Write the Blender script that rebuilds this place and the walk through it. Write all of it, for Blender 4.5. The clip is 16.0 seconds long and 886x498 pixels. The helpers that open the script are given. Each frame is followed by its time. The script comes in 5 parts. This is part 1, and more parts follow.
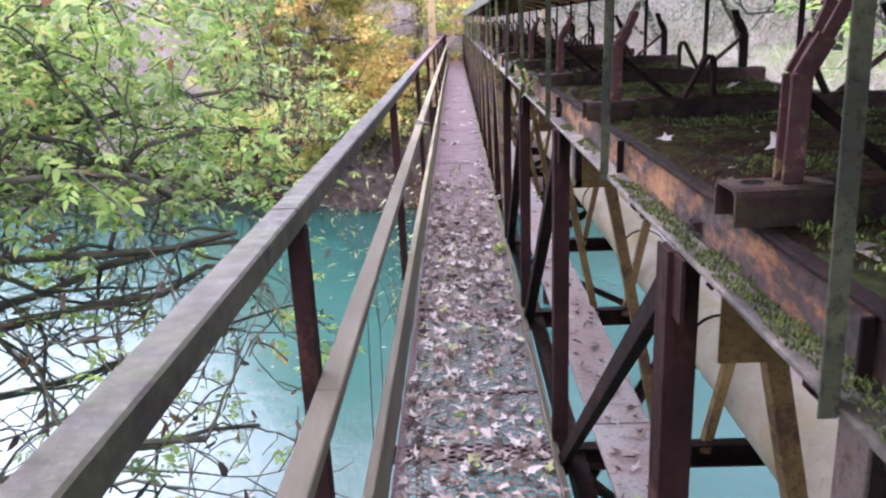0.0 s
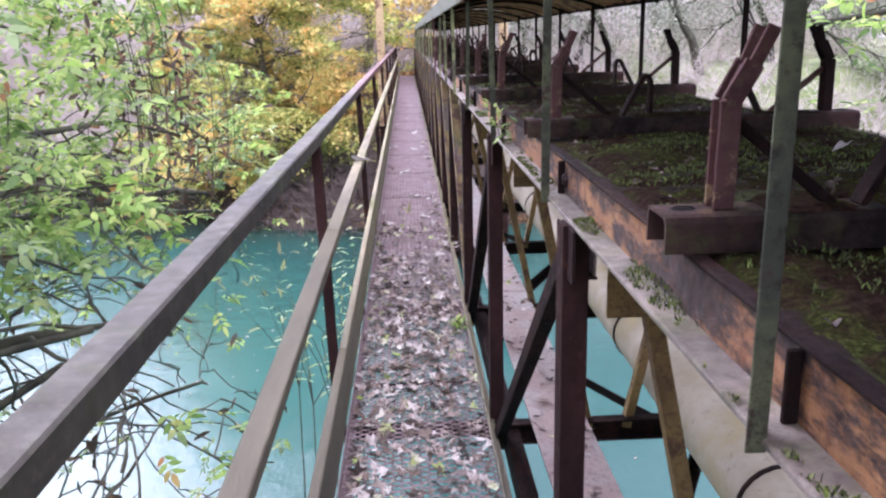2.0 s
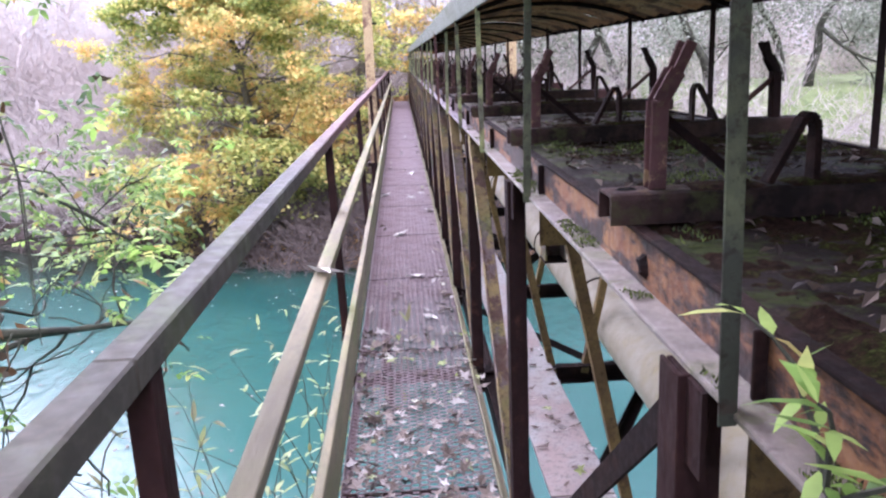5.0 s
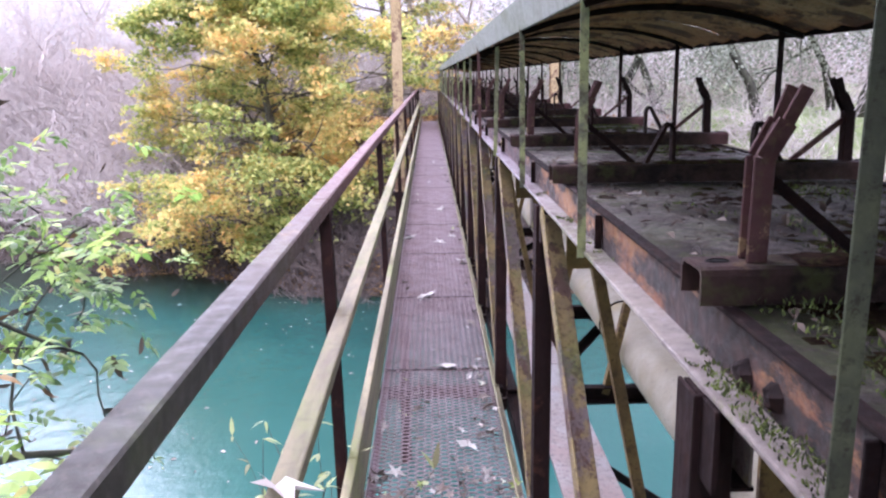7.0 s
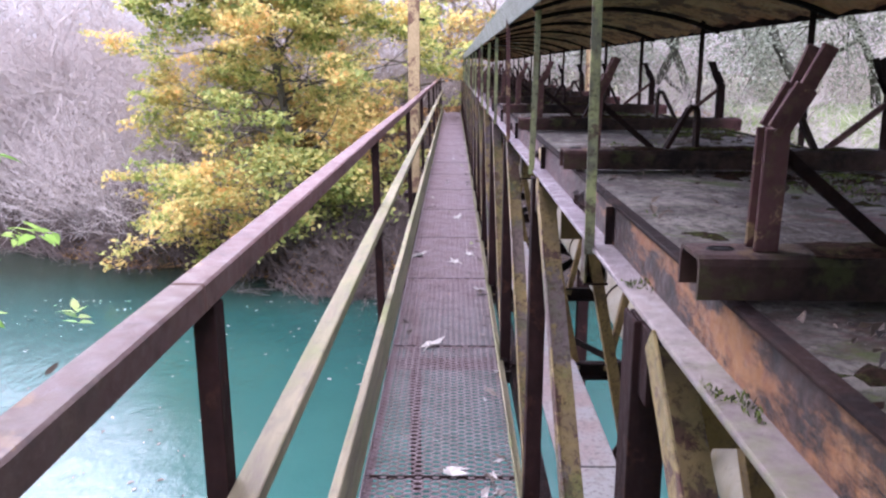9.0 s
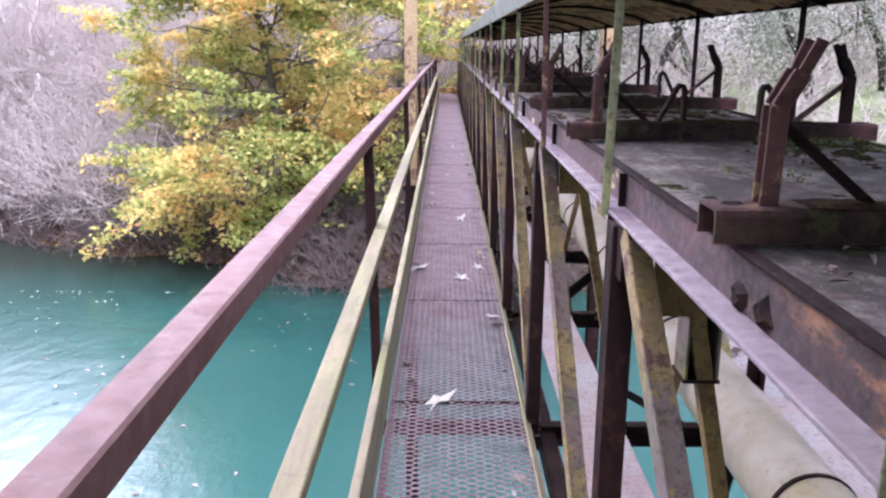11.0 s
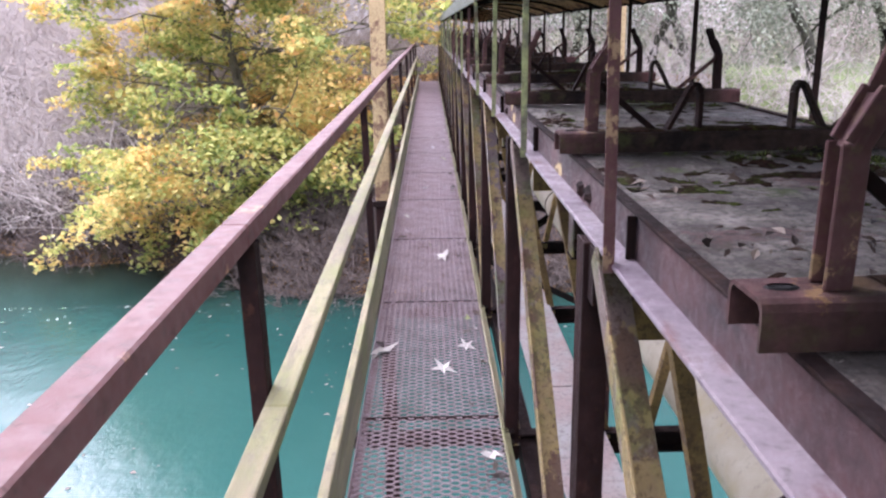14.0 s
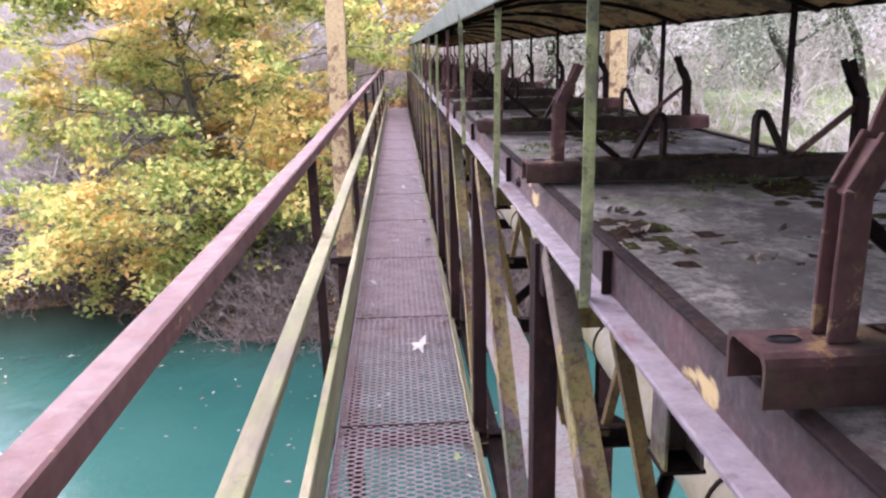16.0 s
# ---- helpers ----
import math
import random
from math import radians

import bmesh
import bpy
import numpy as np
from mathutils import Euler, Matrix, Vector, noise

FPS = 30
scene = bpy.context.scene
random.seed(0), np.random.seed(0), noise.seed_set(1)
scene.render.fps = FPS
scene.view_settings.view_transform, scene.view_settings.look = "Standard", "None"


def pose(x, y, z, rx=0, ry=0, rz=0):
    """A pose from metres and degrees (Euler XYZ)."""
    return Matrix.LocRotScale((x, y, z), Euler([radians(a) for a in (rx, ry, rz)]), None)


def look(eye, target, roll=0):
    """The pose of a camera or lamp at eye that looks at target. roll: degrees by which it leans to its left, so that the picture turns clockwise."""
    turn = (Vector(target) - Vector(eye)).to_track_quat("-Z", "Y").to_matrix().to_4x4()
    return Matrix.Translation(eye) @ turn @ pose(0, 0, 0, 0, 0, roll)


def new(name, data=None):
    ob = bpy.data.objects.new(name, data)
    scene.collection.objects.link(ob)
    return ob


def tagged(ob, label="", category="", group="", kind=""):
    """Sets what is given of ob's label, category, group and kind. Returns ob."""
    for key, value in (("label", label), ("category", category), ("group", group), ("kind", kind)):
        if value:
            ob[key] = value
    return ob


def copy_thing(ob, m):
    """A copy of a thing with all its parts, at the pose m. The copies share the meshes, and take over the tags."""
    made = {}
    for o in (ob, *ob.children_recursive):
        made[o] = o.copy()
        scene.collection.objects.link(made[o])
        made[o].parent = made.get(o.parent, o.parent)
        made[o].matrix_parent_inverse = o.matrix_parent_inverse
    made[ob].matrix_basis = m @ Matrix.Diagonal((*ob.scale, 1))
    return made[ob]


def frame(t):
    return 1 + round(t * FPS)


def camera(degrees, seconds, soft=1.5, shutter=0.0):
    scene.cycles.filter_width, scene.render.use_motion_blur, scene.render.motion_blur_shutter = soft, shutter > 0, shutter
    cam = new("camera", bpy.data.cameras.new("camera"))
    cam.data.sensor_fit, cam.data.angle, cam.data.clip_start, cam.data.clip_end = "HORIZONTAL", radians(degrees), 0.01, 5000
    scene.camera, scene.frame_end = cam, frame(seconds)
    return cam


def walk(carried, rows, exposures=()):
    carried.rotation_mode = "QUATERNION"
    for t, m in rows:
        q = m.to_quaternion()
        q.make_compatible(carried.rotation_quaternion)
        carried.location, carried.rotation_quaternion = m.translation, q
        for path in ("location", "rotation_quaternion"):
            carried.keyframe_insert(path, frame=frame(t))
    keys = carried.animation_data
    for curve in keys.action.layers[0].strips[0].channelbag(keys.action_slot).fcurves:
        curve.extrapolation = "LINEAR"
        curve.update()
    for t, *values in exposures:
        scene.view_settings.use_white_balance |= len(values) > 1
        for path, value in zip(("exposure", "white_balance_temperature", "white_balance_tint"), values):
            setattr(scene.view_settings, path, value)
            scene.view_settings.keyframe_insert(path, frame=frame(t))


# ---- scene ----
cam = camera(57.5, 16.0, soft=2.3)
PATH = [
    (0, (-0.062, 1.115, 1.399), (-0.106, 3.041, 0.861), -2.1),
    (0.5, (-0.041, 1.384, 1.384), (0.016, 3.313, 0.86), -0.7),
    (1, (-0.062, 1.62, 1.399), (0.126, 3.538, 0.862), -0.8),
    (1.5, (-0.062, 1.964, 1.387), (-0.002, 3.897, 0.876), -2.0),
    (2, (-0.034, 2.225, 1.408), (0.04, 4.157, 0.896), -1.4),
    (2.5, (-0.044, 2.525, 1.42), (0.06, 4.467, 0.955), -0.6),
    (3, (-0.053, 2.807, 1.432), (0.057, 4.752, 0.976), -1.9),
    (3.2, (-0.055, 2.915, 1.448), (0.029, 4.866, 1.013), -1.6),
    (5.3, (-0.035, 4.463, 1.398), (0.051, 6.404, 0.922), -2.3),
    (5.5, (-0.037, 4.579, 1.406), (0.034, 6.517, 0.917), -1.8),
    (6, (-0.076, 4.889, 1.422), (0.006, 6.851, 1.043), 0.0),
    (6.5, (-0.092, 5.203, 1.427), (0.0, 7.159, 1.021), -1.3),
    (7, (-0.057, 5.581, 1.427), (-0.028, 7.536, 1.009), -0.8),
    (7.5, (-0.048, 5.846, 1.422), (0.012, 7.801, 1.007), -0.5),
    (8, (-0.038, 6.223, 1.419), (0.092, 8.165, 0.962), -1.6),
    (8.5, (-0.016, 6.528, 1.409), (0.012, 8.483, 0.989), -1.4),
    (8.7, (0.009, 6.66, 1.388), (-0.008, 8.614, 0.962), -0.1),
    (10.8, (-0.081, 7.583, 1.4), (-0.108, 9.52, 0.902), 0.8),
    (11, (-0.082, 7.712, 1.399), (-0.088, 9.652, 0.911), 0.4),
    (11.5, (-0.081, 7.976, 1.404), (-0.004, 9.903, 0.874), -0.3),
    (12, (-0.059, 8.291, 1.414), (-0.137, 10.227, 0.917), -1.4),
    (12.5, (-0.028, 8.49, 1.408), (-0.111, 10.412, 0.864), -1.2),
    (13, (-0.056, 8.747, 1.405), (-0.046, 10.679, 0.886), -1.2),
    (13.5, (-0.055, 8.999, 1.401), (0.036, 10.919, 0.847), -1.3),
    (14, (-0.019, 9.29, 1.425), (0.007, 11.219, 0.897), -0.8),
    (14.5, (-0.002, 9.507, 1.425), (0.059, 11.441, 0.916), -0.9),
    (15, (-0.029, 9.834, 1.421), (0.095, 11.766, 0.921), -1.7),
    (15.5, (-0.031, 10.134, 1.418), (0.077, 12.075, 0.944), -2.3),
    (16, (-0.025, 10.46, 1.443), (0.076, 12.4, 0.967), -1.0),
]
walk(cam, [(t, look(eye, target, roll)) for t, eye, target, roll in PATH],
     exposures=[(0.0, 2.15, 5650, 29), (3.0, 2.15, 5600, 29), (5.5, 2.22, 5450, 30), (8.5, 2.0, 5520, 30),
                (11.0, 2.15, 5540, 29), (13.0, 2.05, 5620, 27), (16.0, 2.22, 5720, 26)])

# ---------------------------------------------------------------- light
world = bpy.data.worlds.new("overcast_sky")
scene.world = world
world.use_nodes = True
wn = world.node_tree.nodes
sky = wn.new("ShaderNodeTexSky")
sky.sky_type = "NISHITA"
sky.sun_disc = False
sky.sun_elevation = radians(42)
sky.sun_rotation = radians(-35)
sky.air_density, sky.dust_density, sky.ozone_density = 1.0, 4.0, 1.0
bw = wn.new("ShaderNodeHueSaturation")          # cloud cover greys the blue of the sky
bw.inputs["Saturation"].default_value = 0.25
world.node_tree.links.new(sky.outputs[0], bw.inputs["Color"])
world.node_tree.links.new(bw.outputs[0], wn["Background"].inputs["Color"])
wn["Background"].inputs["Strength"].default_value = 0.15

sun = new("sun", bpy.data.lights.new("sun", "SUN"))
sun.data.energy, sun.data.angle, sun.data.color = 1.5, radians(40), (1.0, 0.97, 0.92)
sun.matrix_world = look((0, 0, 40), (-3, 30, 4))


# ---------------------------------------------------------------- materials
def material(name, build):
    m = bpy.data.materials.new(name)
    m.use_nodes = True
    build(m.node_tree, m.node_tree.nodes["Principled BSDF"])
    return m


def link(nt, a, b):
    nt.links.new(a, b)


def noise_node(nt, scale, detail=6.0, rough=0.6, coords="Object", stretch=(1, 1, 1)):
    tc = nt.nodes.new("ShaderNodeTexCoord")
    mp = nt.nodes.new("ShaderNodeMapping")
    mp.inputs["Scale"].default_value = stretch
    n = nt.nodes.new("ShaderNodeTexNoise")
    n.inputs["Scale"].default_value, n.inputs["Detail"].default_value, n.inputs["Roughness"].default_value = scale, detail, rough
    link(nt, tc.outputs[coords], mp.inputs[0])
    link(nt, mp.outputs[0], n.inputs["Vector"])
    return n.outputs["Fac"]


def ramp(nt, fac, stops):
    r = nt.nodes.new("ShaderNodeValToRGB")
    e = r.color_ramp.elements
    while len(e) < len(stops):
        e.new(0.5)
    for el, (p, c) in zip(e, stops):
        el.position, el.color = p, (*c, 1)
    link(nt, fac, r.inputs[0])
    return r.outputs[0]


def mixed(nt, fac, a, b):
    m = nt.nodes.new("ShaderNodeMix")
    m.data_type = "RGBA"
    for sock, v in ((m.inputs[0], fac), (m.inputs[6], a), (m.inputs[7], b)):
        if isinstance(v, (int, float)):
            sock.default_value = v
        elif isinstance(v, tuple):
            sock.default_value = (*v, 1)
        else:
            link(nt, v, sock)
    return m.outputs[2]


def bumped(nt, p, height, strength, distance=0.004):
    b = nt.nodes.new("ShaderNodeBump")
    b.inputs["Strength"].default_value, b.inputs["Distance"].default_value = strength, distance
    link(nt, height, b.inputs["Height"])
    link(nt, b.outputs[0], p.inputs["Normal"])


def mask(nt, fac, lo, hi):
    return ramp(nt, fac, [(lo, (0, 0, 0)), (hi, (1, 1, 1))])


def random_per_object(nt):
    return nt.nodes.new("ShaderNodeObjectInfo").outputs["Random"]


def random_per_island(nt):
    return nt.nodes.new("ShaderNodeNewGeometry").outputs["Random Per Island"]


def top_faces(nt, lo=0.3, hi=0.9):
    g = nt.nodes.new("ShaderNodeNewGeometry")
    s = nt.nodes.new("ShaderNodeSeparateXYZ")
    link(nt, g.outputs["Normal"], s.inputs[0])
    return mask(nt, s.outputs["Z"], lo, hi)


def product(nt, a, b):
    m = nt.nodes.new("ShaderNodeMath")
    m.operation = "MULTIPLY"
    for sock, v in ((m.inputs[0], a), (m.inputs[1], b)):
        if isinstance(v, (int, float)):
            sock.default_value = v
        else:
            link(nt, v, sock)
    return m.outputs[0]


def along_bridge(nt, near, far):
    """1 before the first distance along the bridge, 0 past the second."""
    g = nt.nodes.new("ShaderNodeNewGeometry")
    s = nt.nodes.new("ShaderNodeSeparateXYZ")
    link(nt, g.outputs["Position"], s.inputs[0])
    r = nt.nodes.new("ShaderNodeMapRange")
    for k, v in (("From Min", near), ("From Max", far), ("To Min", 1.0), ("To Max", 0.0)):
        r.inputs[k].default_value = v
    link(nt, s.outputs["Y"], r.inputs["Value"])
    return r.outputs[0]


def painted_steel(name, base, second, rust, patch=6.0, patch_at=(0.52, 0.58), rust_at=(0.56, 0.66), moss=0.0, rough=0.6, vary=0.0,
                  stretch=(1, 1, 1), gloss=0.22):
    """Old paint over older paint over rust, with moss on what faces up."""
    def build(nt, p):
        fine = noise_node(nt, 60, 4, 0.7, stretch=stretch)
        c = mixed(nt, mask(nt, noise_node(nt, patch, 8, 0.65, stretch=stretch), *patch_at), base, second)
        c = mixed(nt, mask(nt, noise_node(nt, patch * 1.7, 9, 0.7, "Object", (1.3, 0.8, 1.1)), *rust_at), c, rust)
        c = mixed(nt, 0.55, c, mixed(nt, mask(nt, noise_node(nt, 22, 6, 0.7), 0.3, 0.7), tuple(v * 0.55 for v in base), c))
        if vary:
            c = mixed(nt, product(nt, random_per_object(nt), vary), c, second)
        if moss:
            g = ramp(nt, noise_node(nt, 90, 3), [(0.3, (0.03, 0.055, 0.012)), (0.7, (0.13, 0.18, 0.04))])
            amount = product(nt, mask(nt, noise_node(nt, 5, 7, 0.7), 0.5 - 0.12 * moss, 0.66 - 0.1 * moss), min(1.0, 0.5 + 0.4 * moss))
            c = mixed(nt, amount, c, g)
        c = mixed(nt, product(nt, mask(nt, noise_node(nt, 70, 7, 0.8), 0.52, 0.6), 0.55), c, tuple(v * 0.35 for v in rust))
        c = mixed(nt, product(nt, mask(nt, noise_node(nt, 28, 8, 0.8), 0.6, 0.68), 0.35), c, tuple(min(0.5, v * 2.2) for v in base))
        link(nt, c, p.inputs["Base Color"])
        p.inputs["Specular IOR Level"].default_value = gloss
        link(nt, ramp(nt, fine, [(0.3, (rough - 0.15,) * 3), (0.7, (rough + 0.2,) * 3)]), p.inputs["Roughness"])
        p.inputs["Metallic"].default_value = 0.0
        bumped(nt, p, noise_node(nt, 55, 9, 0.8), 0.8, 0.006)
    return material(name, build)


DARK = painted_steel("dark_rusted_steel", (0.015, 0.009, 0.0085), (0.032, 0.017, 0.014), (0.055, 0.023, 0.014), 5, rust_at=(0.58, 0.75), rough=0.8, gloss=0.08)
PURPLE = painted_steel("faded_red_primer", (0.115, 0.052, 0.052), (0.085, 0.034, 0.033), (0.30, 0.20, 0.11), 9, (0.45, 0.55), (0.555, 0.58), rough=0.5)
UPRIGHT = painted_steel("dark_red_brown_steel", (0.017, 0.0085, 0.008), (0.036, 0.016, 0.015), (0.07, 0.03, 0.02), 4, (0.45, 0.6), (0.58, 0.66), rough=0.7, stretch=(1, 1, 0.4), gloss=0.08)
MIXED = painted_steel("peeling_primer_and_ochre", (0.15, 0.11, 0.115), (0.27, 0.195, 0.075), (0.075, 0.03, 0.027), 4, (0.47, 0.5), (0.53, 0.56), moss=0.12, vary=0.18,
                      stretch=(1, 1, 0.4))
OCHRE = painted_steel("ochre_paint", (0.20, 0.13, 0.045), (0.12, 0.072, 0.03), (0.07, 0.035, 0.022), 5, (0.48, 0.58), (0.54, 0.62), rough=0.65)


def chord_material():
    """Orange paint flaking off a black rusted web; the far stretch keeps dark primer with a few yellow scars."""
    def build(nt, p):
        orange = mixed(nt, mask(nt, noise_node(nt, 7, 9, 0.7), 0.35, 0.65), (0.19, 0.070, 0.028), (0.34, 0.165, 0.062))
        orange = mixed(nt, product(nt, mask(nt, noise_node(nt, 30, 8, 0.75), 0.5, 0.62), 0.7), orange, (0.16, 0.055, 0.028))
        black = mixed(nt, mask(nt, noise_node(nt, 24, 8, 0.75), 0.4, 0.65), (0.014, 0.009, 0.008), (0.062, 0.027, 0.019))
        flaked = mixed(nt, mask(nt, noise_node(nt, 5.5, 9, 0.72, stretch=(1, 0.5, 1.6)), 0.43, 0.50), orange, black)
        primer = mixed(nt, mask(nt, noise_node(nt, 8, 9, 0.7, stretch=(1, 0.5, 1)), 0.4, 0.62), (0.035, 0.020, 0.022), (0.095, 0.042, 0.042))
        primer = mixed(nt, product(nt, mask(nt, noise_node(nt, 45, 8, 0.8), 0.55, 0.66), 0.5), primer, (0.16, 0.115, 0.11))
        primer = mixed(nt, mask(nt, noise_node(nt, 1.7, 9, 0.62, stretch=(1, 0.7, 1.5)), 0.60, 0.615), primer, (0.47, 0.34, 0.15))
        c = mixed(nt, mask(nt, along_bridge(nt, 7.6, 9.6), 0.35, 0.65), primer, flaked)
        link(nt, c, p.inputs["Base Color"])
        p.inputs["Specular IOR Level"].default_value = 0.3
        link(nt, ramp(nt, noise_node(nt, 50, 6, 0.7), [(0.3, (0.42,) * 3), (0.7, (0.8,) * 3)]), p.inputs["Roughness"])
        bumped(nt, p, noise_node(nt, 26, 10, 0.8), 1.0, 0.012)
    return material("flaking_chord_paint", build)


CHORD = chord_material()


def ledge_material():
    """Pale dirty flange, mossy at the start, purple-grey with rust along the web further on."""
    def build(nt, p):
        pale = mixed(nt, mask(nt, noise_node(nt, 5, 9, 0.7, stretch=(1, 0.5, 1)), 0.38, 0.6), (0.105, 0.078, 0.068), (0.205, 0.165, 0.135))
        pale = mixed(nt, product(nt, mask(nt, noise_node(nt, 7, 9, 0.75), 0.52, 0.6), 0.8), pale, (0.10, 0.095, 0.035))
        purple = mixed(nt, mask(nt, noise_node(nt, 3.5, 9, 0.7, stretch=(1, 0.5, 1)), 0.4, 0.62), (0.115, 0.082, 0.098), (0.185, 0.145, 0.155))
        purple = mixed(nt, mask(nt, noise_node(nt, 6, 9, 0.72, stretch=(1.4, 0.5, 1)), 0.55, 0.64), purple, (0.095, 0.032, 0.027))
        soil = ramp(nt, noise_node(nt, 18, 8, 0.75), [(0.35, (0.012, 0.008, 0.006)), (0.55, (0.035, 0.026, 0.016)), (0.7, (0.05, 0.06, 0.018))])
        c = mixed(nt, mask(nt, along_bridge(nt, 6.5, 9.5), 0.3, 0.7), purple, pale)
        c = mixed(nt, product(nt, mask(nt, along_bridge(nt, 1.5, 6.5), 0.1, 0.9), mask(nt, noise_node(nt, 6, 9, 0.72), 0.36, 0.52)), c, soil)
        c = mixed(nt, product(nt, mask(nt, noise_node(nt, 40, 8, 0.8), 0.55, 0.64), 0.6), c, (0.05, 0.03, 0.026))
        link(nt, c, p.inputs["Base Color"])
        link(nt, ramp(nt, noise_node(nt, 20, 7, 0.7), [(0.35, (0.32,) * 3), (0.65, (0.7,) * 3)]), p.inputs["Roughness"])
        bumped(nt, p, noise_node(nt, 40, 9, 0.8), 0.7, 0.006)
    return material("weathered_ledge", build)


LEDGE = ledge_material()


def idler_steel():
    """Black damp channel with worn red primer and a little ochre left at its ends."""
    def build(nt, p):
        tc = nt.nodes.new("ShaderNodeTexCoord")
        sx = nt.nodes.new("ShaderNodeSeparateXYZ")
        link(nt, tc.outputs["Object"], sx.inputs[0])
        ab = nt.nodes.new("ShaderNodeMath")
        ab.operation = "ABSOLUTE"
        link(nt, sx.outputs["X"], ab.inputs[0])
        black = mixed(nt, mask(nt, noise_node(nt, 14, 9, 0.75), 0.4, 0.62), (0.012, 0.008, 0.007), (0.045, 0.027, 0.02))
        black = mixed(nt, product(nt, mask(nt, noise_node(nt, 9, 9, 0.75), 0.56, 0.64), 0.7), black, (0.05, 0.055, 0.018))
        red = mixed(nt, mask(nt, noise_node(nt, 16, 9, 0.7), 0.4, 0.6), (0.045, 0.019, 0.019), (0.10, 0.046, 0.043))
        red = mixed(nt, mask(nt, noise_node(nt, 8, 9, 0.7), 0.6, 0.63), red, (0.24, 0.14, 0.055))
        ends = product(nt, mask(nt, ab.outputs[0], 0.28, 0.40), mask(nt, noise_node(nt, 5, 8, 0.7), 0.36, 0.56))
        c = mixed(nt, along_bridge(nt, 7.5, 9.8), mixed(nt, ends, black, red), mixed(nt, product(nt, ends, 0.35), black, red))
        link(nt, c, p.inputs["Base Color"])
        p.inputs["Specular IOR Level"].default_value = 0.12
        link(nt, ramp(nt, noise_node(nt, 30, 6, 0.7), [(0.3, (0.55,) * 3), (0.7, (0.85,) * 3)]), p.inputs["Roughness"])
        bumped(nt, p, noise_node(nt, 60, 9, 0.8), 0.9, 0.006)
    return material("worn_idler_steel", build)


IDLER = idler_steel()
GREYGREEN = painted_steel("grey_green_angle", (0.12, 0.115, 0.085), (0.32, 0.34, 0.15), (0.08, 0.045, 0.036), 9, (0.45, 0.55), (0.56, 0.6), rough=0.7, vary=0.5)
DULL = painted_steel("dull_grey_green_angle", (0.045, 0.048, 0.036), (0.105, 0.115, 0.062), (0.05, 0.03, 0.025), 9, (0.45, 0.58), (0.58, 0.63), rough=0.7, vary=0.3, gloss=0.12)
ROOF = painted_steel("rusted_roof_sheet", (0.46, 0.215, 0.085), (0.55, 0.32, 0.14), (0.10, 0.04, 0.025), 4, (0.45, 0.58), (0.5, 0.55), rough=0.75)
ROOF_EDGE = painted_steel("zinc_roof_edge", (0.30, 0.31, 0.27), (0.20, 0.22, 0.15), (0.15, 0.10, 0.08), 4, (0.5, 0.62), (0.62, 0.7), rough=0.5)
MESH = painted_steel("walkway_mesh_steel", (0.31, 0.225, 0.235), (0.22, 0.14, 0.14), (0.20, 0.085, 0.065), 6, (0.45, 0.6), (0.62, 0.7), rough=0.36)
MESH.node_tree.nodes["Principled BSDF"].inputs["Specular IOR Level"].default_value = 0.6


def rail_steel():
    """The handrail: mossy grey-brown where trees overhang it, faded red past them."""
    def build(nt, p):
        red = mixed(nt, mask(nt, noise_node(nt, 5, 8, 0.6, stretch=(1, 0.6, 1)), 0.4, 0.62), (0.10, 0.034, 0.031), (0.13, 0.057, 0.052))
        red = mixed(nt, mask(nt, noise_node(nt, 7, 9, 0.62, stretch=(1, 0.7, 1)), 0.62, 0.64), red, (0.30, 0.16, 0.08))
        # Faces that point up are mixed slightly paler.
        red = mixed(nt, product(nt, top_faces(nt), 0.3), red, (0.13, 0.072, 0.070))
        grey = mixed(nt, mask(nt, noise_node(nt, 6, 8, 0.6, stretch=(1, 0.5, 1)), 0.4, 0.65), (0.019, 0.016, 0.011), (0.052, 0.044, 0.031))
        grey = mixed(nt, product(nt, mask(nt, noise_node(nt, 4, 8, 0.7), 0.5, 0.62), 0.8), grey, (0.055, 0.062, 0.026))
        c = mixed(nt, along_bridge(nt, 6.6, 8.8), red, grey)
        c = mixed(nt, product(nt, mask(nt, noise_node(nt, 120, 3, 0.7), 0.5, 0.75), 0.3), c, (0.20, 0.16, 0.14))
        c = mixed(nt, product(nt, mask(nt, noise_node(nt, 26, 8, 0.75), 0.52, 0.64), 0.5), c, (0.028, 0.02, 0.016))
        link(nt, c, p.inputs["Base Color"])
        link(nt, ramp(nt, noise_node(nt, 30, 6), [(0.3, (0.5,) * 3), (0.7, (0.8,) * 3)]), p.inputs["Roughness"])
        bumped(nt, p, noise_node(nt, 70, 9, 0.8), 0.6, 0.004)
        p.inputs["Specular IOR Level"].default_value = 0.35
    return material("handrail_steel", build)


BRACKET = painted_steel("worn_bracket_primer", (0.110, 0.048, 0.045), (0.066, 0.028, 0.027), (0.30, 0.20, 0.10), 9, (0.45, 0.58), (0.57, 0.61), rough=0.6)
BLACK = painted_steel("painted_hole_shadow", (0.006, 0.005, 0.005), (0.010, 0.007, 0.006), (0.012, 0.007, 0.006), rough=0.8)
RAIL = rail_steel()


